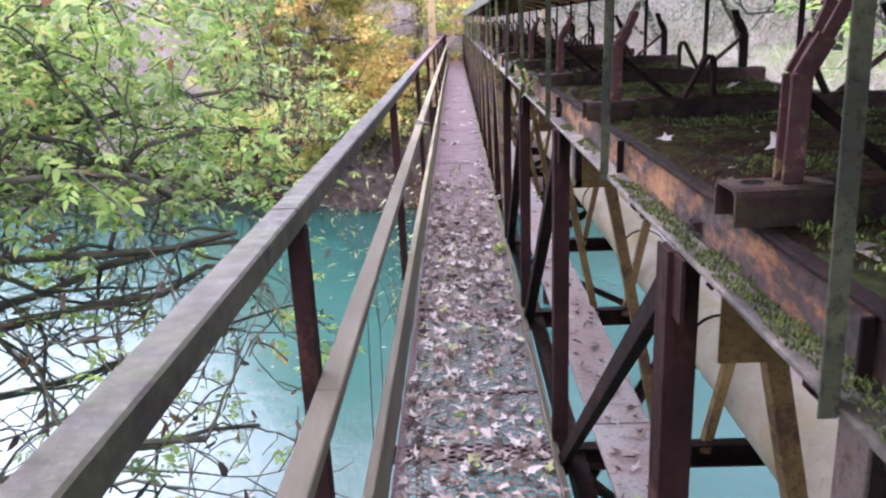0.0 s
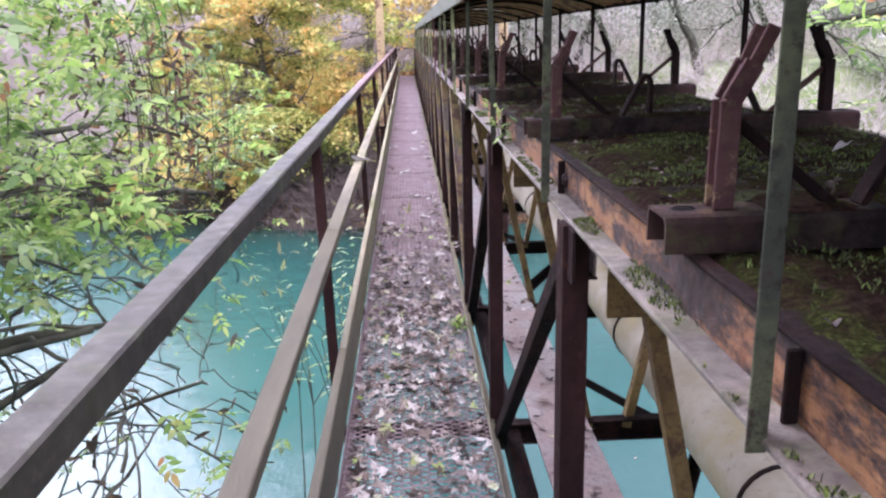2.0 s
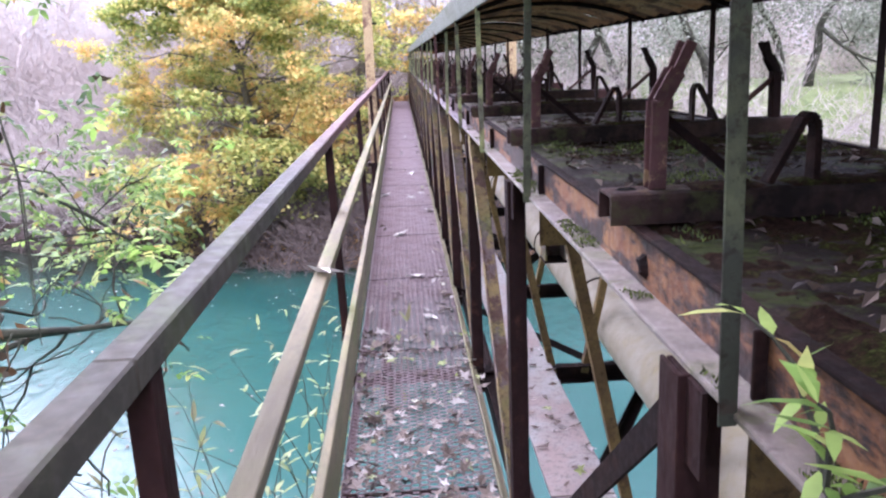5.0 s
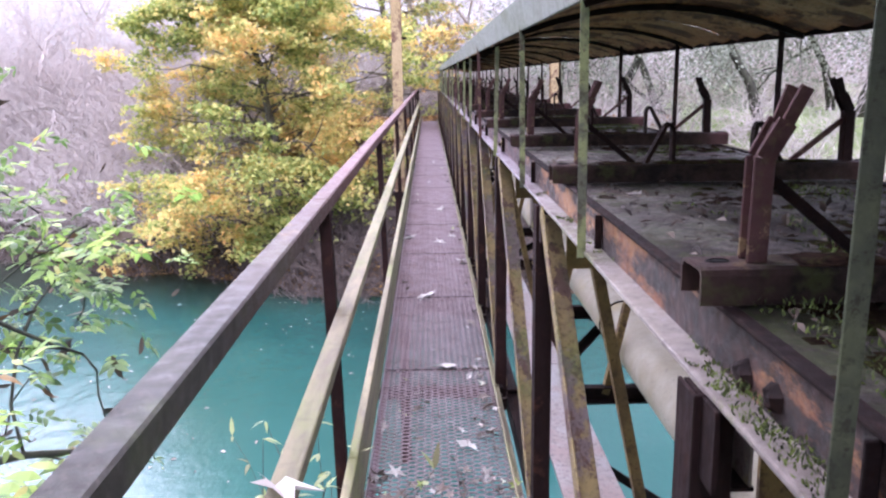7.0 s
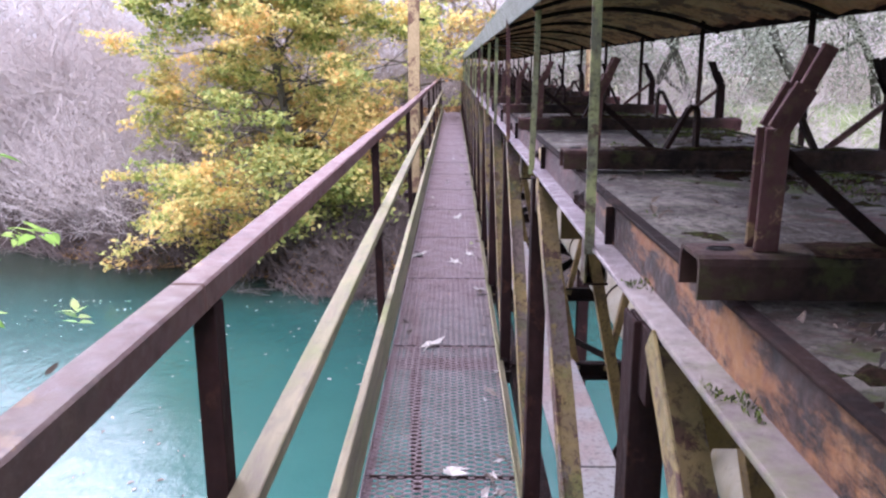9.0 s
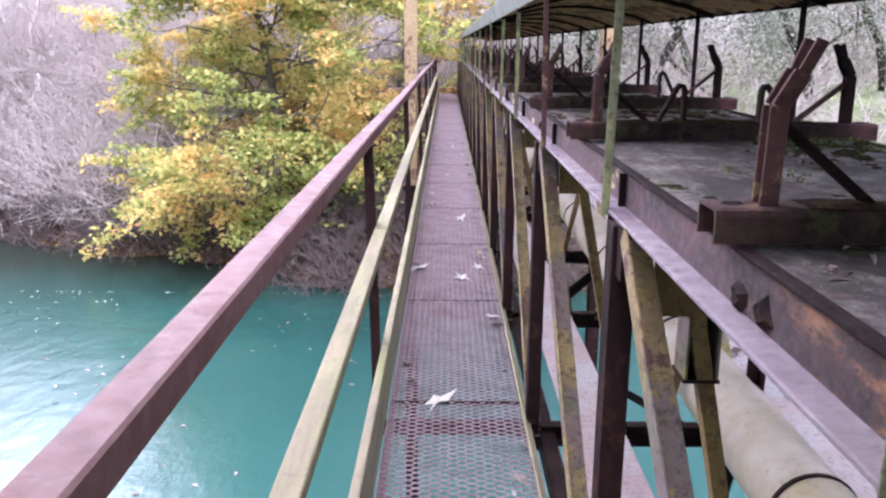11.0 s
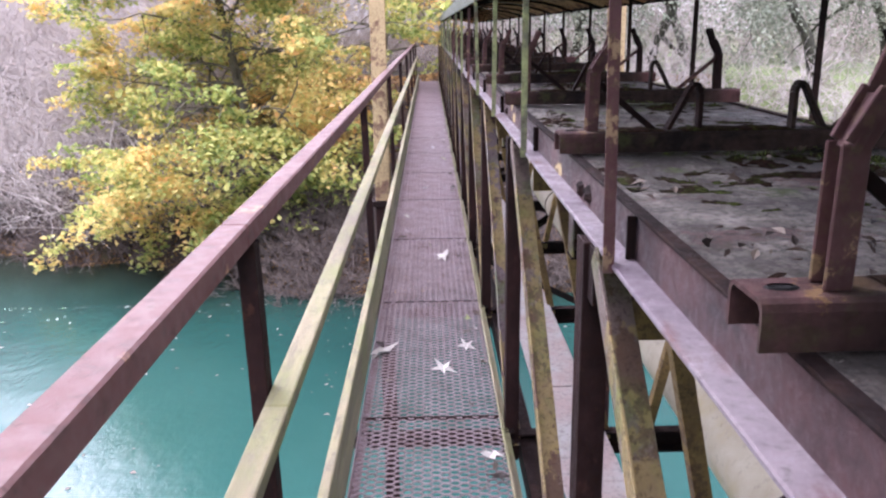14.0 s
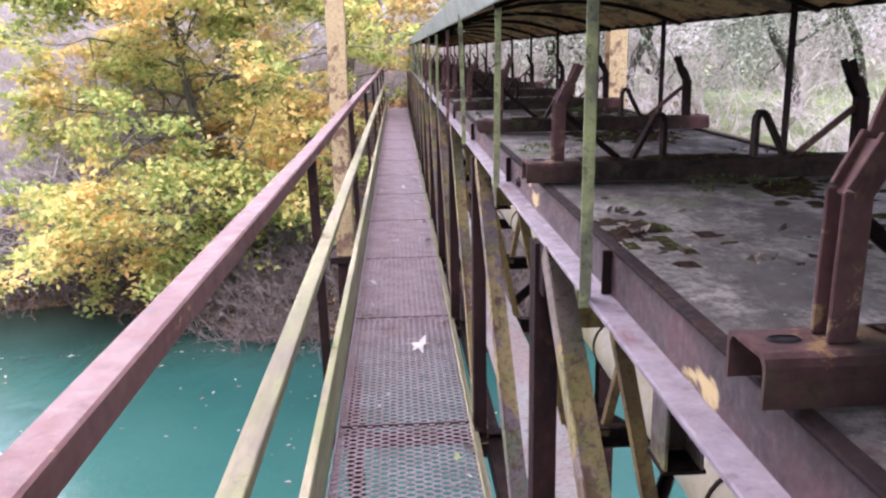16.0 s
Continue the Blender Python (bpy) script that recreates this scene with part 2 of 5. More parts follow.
def lichen_rail():
    """Mid rail and toe board: pale ochre with algae streaks."""
    def build(nt, p):
        c = mixed(nt, mask(nt, noise_node(nt, 9, 8, 0.65, stretch=(1, 0.12, 1)), 0.35, 0.68), (0.12, 0.095, 0.055), (0.29, 0.24, 0.135))
        c = mixed(nt, product(nt, mask(nt, noise_node(nt, 5, 8, 0.7, stretch=(1, 0.4, 1)), 0.45, 0.65), 0.75), c, (0.145, 0.16, 0.04))
        c = mixed(nt, product(nt, mask(nt, noise_node(nt, 40, 5, 0.7, stretch=(1, 0.2, 1)), 0.5, 0.68), 0.6), c, (0.10, 0.078, 0.055))
        c = mixed(nt, product(nt, mask(nt, noise_node(nt, 24, 8, 0.8), 0.55, 0.65), 0.5), c, (0.07, 0.055, 0.035))
        c = mixed(nt, product(nt, along_bridge(nt, 4.5, 7.5), 0.92), c, mixed(nt, mask(nt, noise_node(nt, 9, 8, 0.65, stretch=(1, 0.15, 1)), 0.35, 0.68), (0.05, 0.042, 0.028), (0.125, 0.105, 0.07)))
        link(nt, c, p.inputs["Base Color"])
        p.inputs["Roughness"].default_value = 0.75
        bumped(nt, p, noise_node(nt, 60, 9, 0.8, stretch=(1, 0.15, 1)), 0.9, 0.006)
    return material("lichen_covered_ochre", build)


LICHEN = lichen_rail()


def deck_material():
    def build(nt, p):
        c = mixed(nt, mask(nt, noise_node(nt, 6, 10, 0.7), 0.4, 0.6), (0.13, 0.106, 0.09), (0.31, 0.27, 0.23))
        c = mixed(nt, mask(nt, noise_node(nt, 2.6, 10, 0.78, stretch=(1, 0.5, 1)), 0.47, 0.56), c, (0.06, 0.043, 0.034))
        c = mixed(nt, product(nt, mask(nt, noise_node(nt, 9, 10, 0.8), 0.54, 0.6), 0.6), c, (0.075, 0.07, 0.035))
        c = mixed(nt, product(nt, mask(nt, noise_node(nt, 3.6, 9, 0.72), 0.57, 0.62), 0.75), c, (0.12, 0.048, 0.04))
        c = mixed(nt, product(nt, mask(nt, noise_node(nt, 55, 5, 0.75), 0.48, 0.6), 0.7), c, (0.035, 0.026, 0.021))
        c = mixed(nt, product(nt, mask(nt, noise_node(nt, 17, 9, 0.8), 0.5, 0.6), 0.65), c, (0.05, 0.042, 0.03))
        c = mixed(nt, product(nt, mask(nt, noise_node(nt, 75, 3, 0.7), 0.64, 0.7), 0.7), c, (0.33, 0.27, 0.23))
        green = ramp(nt, noise_node(nt, 60, 5, 0.7), [(0.3, (0.03, 0.045, 0.01)), (0.7, (0.12, 0.15, 0.03))])
        c = mixed(nt, product(nt, mask(nt, noise_node(nt, 3.1, 10, 0.75), 0.57, 0.62), 0.85), c, green)
        # Soil and moss at the start; their dark tone also carries the trees' shade.
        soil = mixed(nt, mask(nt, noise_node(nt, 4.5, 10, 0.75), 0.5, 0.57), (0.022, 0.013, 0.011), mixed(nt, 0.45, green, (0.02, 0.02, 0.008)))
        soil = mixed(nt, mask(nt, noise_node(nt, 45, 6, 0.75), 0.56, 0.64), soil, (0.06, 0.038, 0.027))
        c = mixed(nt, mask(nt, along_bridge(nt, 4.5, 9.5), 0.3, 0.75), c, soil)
        link(nt, c, p.inputs["Base Color"])
        link(nt, ramp(nt, noise_node(nt, 7, 8, 0.7), [(0.4, (0.7,) * 3), (0.6, (0.95,) * 3)]), p.inputs["Roughness"])
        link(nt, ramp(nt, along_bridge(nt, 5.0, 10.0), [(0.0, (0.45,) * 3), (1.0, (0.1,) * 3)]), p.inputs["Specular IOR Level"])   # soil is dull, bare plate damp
        bumped(nt, p, noise_node(nt, 40, 10, 0.85), 1.0, 0.02)
    return material("dirty_deck_plate", build)


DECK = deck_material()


def pipe_material():
    def build(nt, p):
        c = mixed(nt, mask(nt, noise_node(nt, 4, 9, 0.65), 0.35, 0.68), (0.32, 0.282, 0.215), (0.20, 0.16, 0.095))
        c = mixed(nt, product(nt, mask(nt, noise_node(nt, 2, 8, 0.7), 0.5, 0.66), 0.6), c, (0.30, 0.24, 0.08))
        c = mixed(nt, product(nt, mask(nt, noise_node(nt, 30, 6, 0.75), 0.56, 0.72), 0.7), c, (0.12, 0.10, 0.07))
        link(nt, c, p.inputs["Base Color"])
        p.inputs["Roughness"].default_value = 0.7
        bumped(nt, p, noise_node(nt, 60, 8, 0.75), 0.4, 0.004)
    return material("lagged_pipe_skin", build)


PIPE = pipe_material()


def plank_material():
    def build(nt, p):
        c = mixed(nt, mask(nt, noise_node(nt, 3.0, 9, 0.65), 0.42, 0.58), (0.235, 0.17, 0.155), (0.255, 0.235, 0.222))
        c = mixed(nt, product(nt, mask(nt, noise_node(nt, 45, 6, 0.8), 0.52, 0.6), 0.75), c, (0.10, 0.08, 0.068))
        c = mixed(nt, product(nt, mask(nt, noise_node(nt, 9, 8, 0.7), 0.55, 0.7), 0.6), c, (0.17, 0.13, 0.11))
        link(nt, c, p.inputs["Base Color"])
        p.inputs["Roughness"].default_value = 0.65
        bumped(nt, p, noise_node(nt, 50, 8, 0.7), 0.3, 0.003)
    return material("faded_pink_plate", build)


PLANK = plank_material()


def water_material():
    def build(nt, p):
        c = mixed(nt, mask(nt, noise_node(nt, 0.12, 5, 0.6), 0.35, 0.7), (0.019, 0.071, 0.060), (0.030, 0.098, 0.084))
        c = mixed(nt, along_bridge(nt, 24.3, 28.3), (0.028, 0.04, 0.028), c)     # darker and browner towards the far bank
        link(nt, c, p.inputs["Base Color"])
        p.inputs["Roughness"].default_value = 0.015
        p.inputs["IOR"].default_value = 1.33
        p.inputs["Specular IOR Level"].default_value = 0.4
        bumped(nt, p, noise_node(nt, 1.3, 8, 0.66, stretch=(1, 0.6, 1)), 0.20, 0.17)
    return material("river_water", build)


WATER = water_material()


def ground_material():
    def build(nt, p):
        c = mixed(nt, mask(nt, noise_node(nt, 1.2, 9, 0.7), 0.35, 0.65), (0.075, 0.05, 0.038), (0.035, 0.026, 0.02))
        c = mixed(nt, mask(nt, noise_node(nt, 9, 9, 0.75), 0.5, 0.66), c, (0.19, 0.105, 0.05))
        c = mixed(nt, product(nt, mask(nt, noise_node(nt, 0.4, 6), 0.55, 0.7), 0.6), c, (0.07, 0.08, 0.03))
        g = nt.nodes.new("ShaderNodeNewGeometry")
        s = nt.nodes.new("ShaderNodeSeparateXYZ")
        link(nt, g.outputs["Position"], s.inputs[0])
        r = nt.nodes.new("ShaderNodeMapRange")
        r.inputs["From Min"].default_value, r.inputs["From Max"].default_value = 4.0, 9.0
        link(nt, s.outputs["X"], r.inputs["Value"])
        grass = mixed(nt, mask(nt, noise_node(nt, 2.0, 9, 0.75), 0.35, 0.65), (0.12, 0.16, 0.06), (0.26, 0.30, 0.13))
        c = mixed(nt, product(nt, r.outputs[0], 0.85), c, grass)
        link(nt, c, p.inputs["Base Color"])
        p.inputs["Roughness"].default_value = 0.95
        bumped(nt, p, noise_node(nt, 7, 9, 0.75), 0.9, 0.06)
    return material("leaf_covered_bank", build)


GROUND = ground_material()


def leaf_material(name, stops, thin=0.35, rough=0.55, second=None, patch=0.6, at=(0.42, 0.6)):
    def build(nt, p):
        island = random_per_island(nt)
        c = ramp(nt, island, stops)
        if second:
            c = mixed(nt, mask(nt, noise_node(nt, patch, 5, 0.65), *at), c, ramp(nt, island, second))
        c = mixed(nt, product(nt, mask(nt, noise_node(nt, 40, 4), 0.4, 0.7), 0.25), c, tuple(v * 0.6 for v in stops[0][1]))
        link(nt, c, p.inputs["Base Color"])
        p.inputs["Roughness"].default_value = rough
        t = nt.nodes.new("ShaderNodeBsdfTranslucent")
        link(nt, c, t.inputs["Color"])
        m = nt.nodes.new("ShaderNodeMixShader")
        m.inputs[0].default_value = thin
        link(nt, p.outputs[0], m.inputs[1])
        link(nt, t.outputs[0], m.inputs[2])
        link(nt, m.outputs[0], nt.nodes["Material Output"].inputs["Surface"])
    return material(name, build)


YELLOW_LEAF = leaf_material("yellow_autumn_leaf", [(0.0, (0.60, 0.51, 0.17)), (0.4, (0.84, 0.66, 0.24)), (0.8, (0.90, 0.63, 0.24)), (1.0, (0.90, 0.50, 0.20))], 0.5, 0.6,
                            [(0.0, (0.16, 0.23, 0.06)), (0.5, (0.42, 0.49, 0.14)), (1.0, (0.72, 0.66, 0.22))], 0.5, (0.42, 0.54))
GREEN_LEAF = leaf_material("fresh_green_leaf", [(0.0, (0.12, 0.21, 0.04)), (0.35, (0.28, 0.43, 0.09)), (0.8, (0.48, 0.60, 0.17)), (0.95, (0.58, 0.58, 0.20)), (1.0, (0.40, 0.14, 0.04))], 0.55,
                           0.55, [(0.0, (0.05, 0.09, 0.03)), (0.5, (0.15, 0.23, 0.07)), (1.0, (0.34, 0.42, 0.20))], 1.6, (0.48, 0.58))
DRY_LEAF = leaf_material("dry_fallen_leaf", [(0.0, (0.03, 0.02, 0.016)), (0.35, (0.17, 0.12, 0.095)), (0.65, (0.36, 0.285, 0.25)), (0.93, (0.60, 0.53, 0.50)), (1.0, (0.30, 0.36, 0.07))], 0.15, 0.7)
PALE_LEAF = leaf_material("pale_fallen_leaf", [(0.0, (0.34, 0.29, 0.25)), (0.6, (0.50, 0.44, 0.40)), (1.0, (0.62, 0.57, 0.54))], 0.2, 0.6)
PALE_GREEN = leaf_material("pale_yellow_green_leaf", [(0.0, (0.20, 0.17, 0.09)), (0.5, (0.38, 0.42, 0.15)), (1.0, (0.55, 0.55, 0.30))], 0.45)
BROWN_LEAF = leaf_material("brown_deck_leaf", [(0.0, (0.02, 0.013, 0.01)), (0.6, (0.07, 0.045, 0.03)), (0.92, (0.15, 0.11, 0.08)), (1.0, (0.36, 0.29, 0.24))], 0.12, 0.8)
FALLEN = leaf_material("orange_leaf_litter", [(0.0, (0.12, 0.065, 0.035)), (0.5, (0.32, 0.18, 0.07)), (0.85, (0.58, 0.35, 0.11)), (1.0, (0.16, 0.095, 0.06))], 0.15, 0.8)
WILLOW_LEAF = leaf_material("grey_green_willow_leaf", [(0.0, (0.17, 0.19, 0.13)), (0.6, (0.32, 0.34, 0.25)), (1.0, (0.46, 0.47, 0.38))], 0.3, 0.6)
DARK_LEAF = leaf_material("withered_brown_leaf", [(0.0, (0.03, 0.022, 0.015)), (0.7, (0.08, 0.05, 0.03)), (1.0, (0.2, 0.09, 0.03))], 0.1, 0.8)
def moss_cushion():
    def build(nt, p):
        c = ramp(nt, noise_node(nt, 120, 5, 0.8), [(0.3, (0.010, 0.009, 0.004)), (0.5, (0.036, 0.042, 0.011)), (0.72, (0.15, 0.185, 0.04))])
        c = mixed(nt, mask(nt, noise_node(nt, 9, 9, 0.8), 0.41, 0.52), c, ramp(nt, noise_node(nt, 90, 6, 0.8), [(0.35, (0.010, 0.006, 0.005)), (0.65, (0.05, 0.027, 0.019))]))
        link(nt, c, p.inputs["Base Color"])
        p.inputs["Roughness"].default_value = 1.0
        p.inputs["Specular IOR Level"].default_value = 0.03
        bumped(nt, p, noise_node(nt, 160, 6, 0.85), 1.0, 0.01)
    return material("moss_and_soil", build)


CUSHION = moss_cushion()
MOSS = leaf_material("moss_tuft", [(0.0, (0.015, 0.016, 0.006)), (0.4, (0.048, 0.062, 0.014)), (1.0, (0.15, 0.195, 0.036))], 0.2, 0.9)


def bark_material(name, a, b):
    def build(nt, p):
        c = mixed(nt, mask(nt, noise_node(nt, 8, 8, 0.7), 0.35, 0.65), a, b)
        link(nt, c, p.inputs["Base Color"])
        p.inputs["Roughness"].default_value = 0.9
        bumped(nt, p, noise_node(nt, 25, 8, 0.75), 0.8, 0.01)
    return material(name, build)


BARK = bark_material("mossy_bark", (0.018, 0.015, 0.011), (0.075, 0.074, 0.045))
MAPLE_BARK = bark_material("maple_bark", (0.09, 0.075, 0.05), (0.17, 0.15, 0.11))
BRUSH = bark_material("brown_brush", (0.085, 0.062, 0.053), (0.19, 0.145, 0.13))
# Grey twigs, paled because the far bank's haze is mixed into them.
TWIG = bark_material("grey_twig", (0.36, 0.305, 0.28), (0.56, 0.49, 0.45))
PEELED = painted_steel("peeling_yellow_column", (0.44, 0.32, 0.17), (0.33, 0.23, 0.12), (0.12, 0.055, 0.042), 2.2, (0.45, 0.6), (0.52, 0.56), rough=0.7, stretch=(1, 1, 0.35))


def far_wood():
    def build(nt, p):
        # Distance haze is put into the colour as pale greys.
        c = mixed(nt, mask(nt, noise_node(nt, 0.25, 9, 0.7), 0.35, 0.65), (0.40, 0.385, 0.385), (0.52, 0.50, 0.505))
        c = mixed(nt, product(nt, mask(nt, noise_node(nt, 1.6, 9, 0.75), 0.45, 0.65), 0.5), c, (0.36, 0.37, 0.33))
        link(nt, c, p.inputs["Base Color"])
        p.inputs["Roughness"].default_value = 1.0
        bumped(nt, p, noise_node(nt, 0.8, 9, 0.75), 1.0, 0.8)
    return material("haze_paled_wood", build)


FAR_WOOD = far_wood()


# ---------------------------------------------------------------- building helpers
class Shape:
    """Vertices and faces gathered for one mesh."""

    def __init__(self):
        self.v, self.f = [], []

    def add(self, verts, faces):
        n = len(self.v)
        self.v.extend(tuple(p) for p in verts)
        self.f.extend(tuple(i + n for i in f) for f in faces)
        return self

    def prism(self, a, b, profile, up=(0, 0, 1), closed=True):
        """A bar from a to b with the profile (pairs: sideways, up) as its section."""
        a, b = Vector(a), Vector(b)
        d = (b - a).normalized()
        side = d.cross(Vector(up)).normalized()
        top = side.cross(d)
        n = len(profile)
        verts = [p + side * s + top * t for p in (a, b) for s, t in profile]
        faces = [(i, (i + 1) % n, n + (i + 1) % n, n + i) for i in range(n)]
        if closed:
            faces += [tuple(range(n))[::-1], tuple(range(n, 2 * n))]
        return self.add(verts, faces)

    def box(self, lo, hi):
        (x0, y0, z0), (x1, y1, z1) = lo, hi
        return self.add([(x, y, z) for x in (x0, x1) for y in (y0, y1) for z in (z0, z1)],
                        [(0, 1, 3, 2), (4, 6, 7, 5), (0, 4, 5, 1), (2, 3, 7, 6), (0, 2, 6, 4), (1, 5, 7, 3)])

    def tube(self, points, radii, sides=6):
        points = [Vector(p) for p in points]
        verts, faces = [], []
        for i, p in enumerate(points):
            d = (points[min(i + 1, len(points) - 1)] - points[max(i - 1, 0)]).normalized()
            s = d.cross(Vector((0.31, 0.17, 0.93))).normalized()
            t = s.cross(d)
            r = radii[i] if hasattr(radii, "__len__") else radii
            verts += [p + (s * math.cos(k * math.tau / sides) + t * math.sin(k * math.tau / sides)) * r for k in range(sides)]
        for i in range(len(points) - 1):
            for k in range(sides):
                a, b = i * sides + k, i * sides + (k + 1) % sides
                faces.append((a, b, b + sides, a + sides))
        faces += [tuple(range(sides))[::-1], tuple(range(len(verts) - sides, len(verts)))]
        return self.add(verts, faces)

    def mesh(self, name, mat, smooth=False):
        me = bpy.data.meshes.new(name)
        me.from_pydata(self.v, [], self.f)
        me.materials.append(mat)
        if smooth:
            me.polygons.foreach_set("use_smooth", [True] * len(me.polygons))
        me.update()
        return me


def bevel(me, width):
    bm = bmesh.new()
    bm.from_mesh(me)
    bmesh.ops.recalc_face_normals(bm, faces=bm.faces)
    sharp = [e for e in bm.edges if len(e.link_faces) == 2 and e.calc_face_angle(0) > 0.6]
    bmesh.ops.bevel(bm, geom=sharp, offset=width, segments=1, affect="EDGES")
    bm.to_mesh(me)
    bm.free()
    return me


def part(name, shape, mat, parent, label="", smooth=False, worn=0.0):
    me = shape if isinstance(shape, bpy.types.Mesh) else shape.mesh(name, mat, smooth)
    if worn:
        bevel(me, worn)
    ob = new(name, me)
    ob.parent = parent
    if label:
        tagged(ob, label)
    return ob


def thing(name, label, category, group="", kind="", at=(0, 0, 0)):
    ob = new(name)
    ob.location = at
    return tagged(ob, label, category, group, kind)


def angle_profile(w, h, t, flip=1):
    """An L-section: a leg sideways of width w and a leg upward of height h."""
    return [(0, 0), (flip * w, 0), (flip * w, t), (flip * t, t), (flip * t, h), (0, h)][::flip]


def channel_profile(w, h, t, flip=1):
    return [(0, 0), (flip * w, 0), (flip * w, t), (flip * t, t), (flip * t, h - t), (flip * w, h - t), (flip * w, h), (0, h)][::flip]


def flat_profile(w, t):
    return [(-w / 2, -t / 2), (w / 2, -t / 2), (w / 2, t / 2), (-w / 2, t / 2)]


def leaves_mesh(name, mat, centres, size, spread=0.35, flat=0.0, seed=1, long=1.9, lobed=False):
    """Many pointed, folded leaves, each an island of its own."""
    rng = np.random.default_rng(seed)
    n = len(centres)
    c = np.asarray(centres, float)
    u = rng.normal(size=(n, 3))
    u[:, 2] *= 1 - flat
    u /= np.linalg.norm(u, axis=1)[:, None]
    w = rng.normal(size=(n, 3))
    if flat:
        w = w * (1 - flat) + np.array([0, 0, 1.0]) * flat * 3
    v = np.cross(w, u)
    v /= np.linalg.norm(v, axis=1)[:, None]
    k = np.cross(u, v)
    s = (size * (1 + spread * rng.uniform(-1, 1, n)))[:, None]
    a, b = c - u * s * long / 2, c + u * s * long / 2 - k * s * 0.25
    if lobed:
        # a broad, toothed blade folded along its rib
        spots = ((-0.30, 0.22), (-0.10, 0.31), (0.08, 0.25), (0.24, 0.22), (0.36, 0.10))
        left = [c + u * s * long * p - v * s * q + k * s * q * 0.35 for p, q in spots]
        right = [c + u * s * long * p + v * s * q + k * s * q * 0.35 for p, q in spots]
        verts = np.stack([a, *left, b, *right[::-1]], 1).reshape(-1, 3)
        i = np.arange(n)[:, None] * 12
        faces = np.concatenate([i + t for t in ([0, 11, 1], [1, 11, 10], [1, 10, 2], [2, 10, 9], [2, 9, 3], [3, 9, 8], [3, 8, 4], [4, 8, 7], [4, 7, 5], [5, 7, 6])], 0)
    else:
        l, r = c - v * s * 0.5 + k * s * 0.18 - u * s * 0.1, c + v * s * 0.5 + k * s * 0.18 - u * s * 0.1
        verts = np.stack([a, l, b, r], 1).reshape(-1, 3)
        i = np.arange(n)[:, None] * 4
        faces = np.concatenate([i + [0, 2, 1], i + [0, 3, 2]], 0)
    me = bpy.data.meshes.new(name)
    me.from_pydata(verts.tolist(), [], faces.tolist())
    me.materials.append(mat)
    return me


def blades_mesh(name, mat, base, way, face, length, width, curl=0.2, seed=1):
    """Pointed blades from their base points, each along its way and facing its normal, folded on the rib."""
    rng = np.random.default_rng(seed)
    p, u, k = (np.asarray(a, float) for a in (base, way, face))
    n = len(p)
    u = u / np.linalg.norm(u, axis=1)[:, None]
    v = np.cross(k, u)
    v /= np.linalg.norm(v, axis=1)[:, None] + 1e-9
    k = np.cross(u, v)
    ln, w = (np.broadcast_to(np.asarray(a, float), (n,))[:, None] for a in (length, width))
    bend = curl * rng.uniform(-0.4, 1.0, (n, 1))

    def at(t, side):
        return p + u * ln * t - k * ln * bend * t * t + v * w * side + k * w * abs(side) * 0.4
    verts = np.stack([at(0, 0), at(0.3, -0.5), at(0.68, -0.38), at(1, 0), at(0.68, 0.38), at(0.3, 0.5)], 1).reshape(-1, 3)
    i = np.arange(n)[:, None] * 6
    faces = np.concatenate([i + [0, 5, 1], i + [1, 5, 4], i + [1, 4, 2], i + [2, 4, 3]], 0)
    me = bpy.data.meshes.new(name)
    me.from_pydata(verts.tolist(), [], faces.tolist())
    me.materials.append(mat)
    return me


def pinnate_mesh(name, mat, tips, length, seed, pairs=3, droop=0.35):
    """Compound leaves: leaflets in pairs along a drooping stalk, and one at its end."""
    rng = np.random.default_rng(seed)
    c = np.asarray(tips, float)
    n = len(c)
    a = rng.normal(size=(n, 3))
    a[:, 2] = a[:, 2] * 0.35 - droop
    a /= np.linalg.norm(a, axis=1)[:, None]
    up = np.array([0, 0, 1.0]) + rng.normal(size=(n, 3)) * 0.35
    s = np.cross(a, up)
    s /= np.linalg.norm(s, axis=1)[:, None]
    k = np.cross(s, a)
    size = length * rng.uniform(0.6, 1.25, n)
    base, way, face, ln = [], [], [], []
    for t in range(pairs):
        for side in (-1, 1):
            base.append(c + a * (size * (0.35 + 0.45 * t))[:, None])
            way.append(s * side + a * 0.55 + rng.normal(size=(n, 3)) * 0.15)
            face.append(k + rng.normal(size=(n, 3)) * 0.25)
            ln.append(size * (0.75 + 0.12 * t))
    base.append(c + a * (size * (0.35 + 0.45 * (pairs - 0.6)))[:, None])
    way.append(a)
    face.append(k)
    ln.append(size * 1.1)
    ln = np.concatenate(ln)
    return blades_mesh(name, mat, np.concatenate(base), np.concatenate(way), np.concatenate(face), ln, ln * 0.40, 0.3, seed)


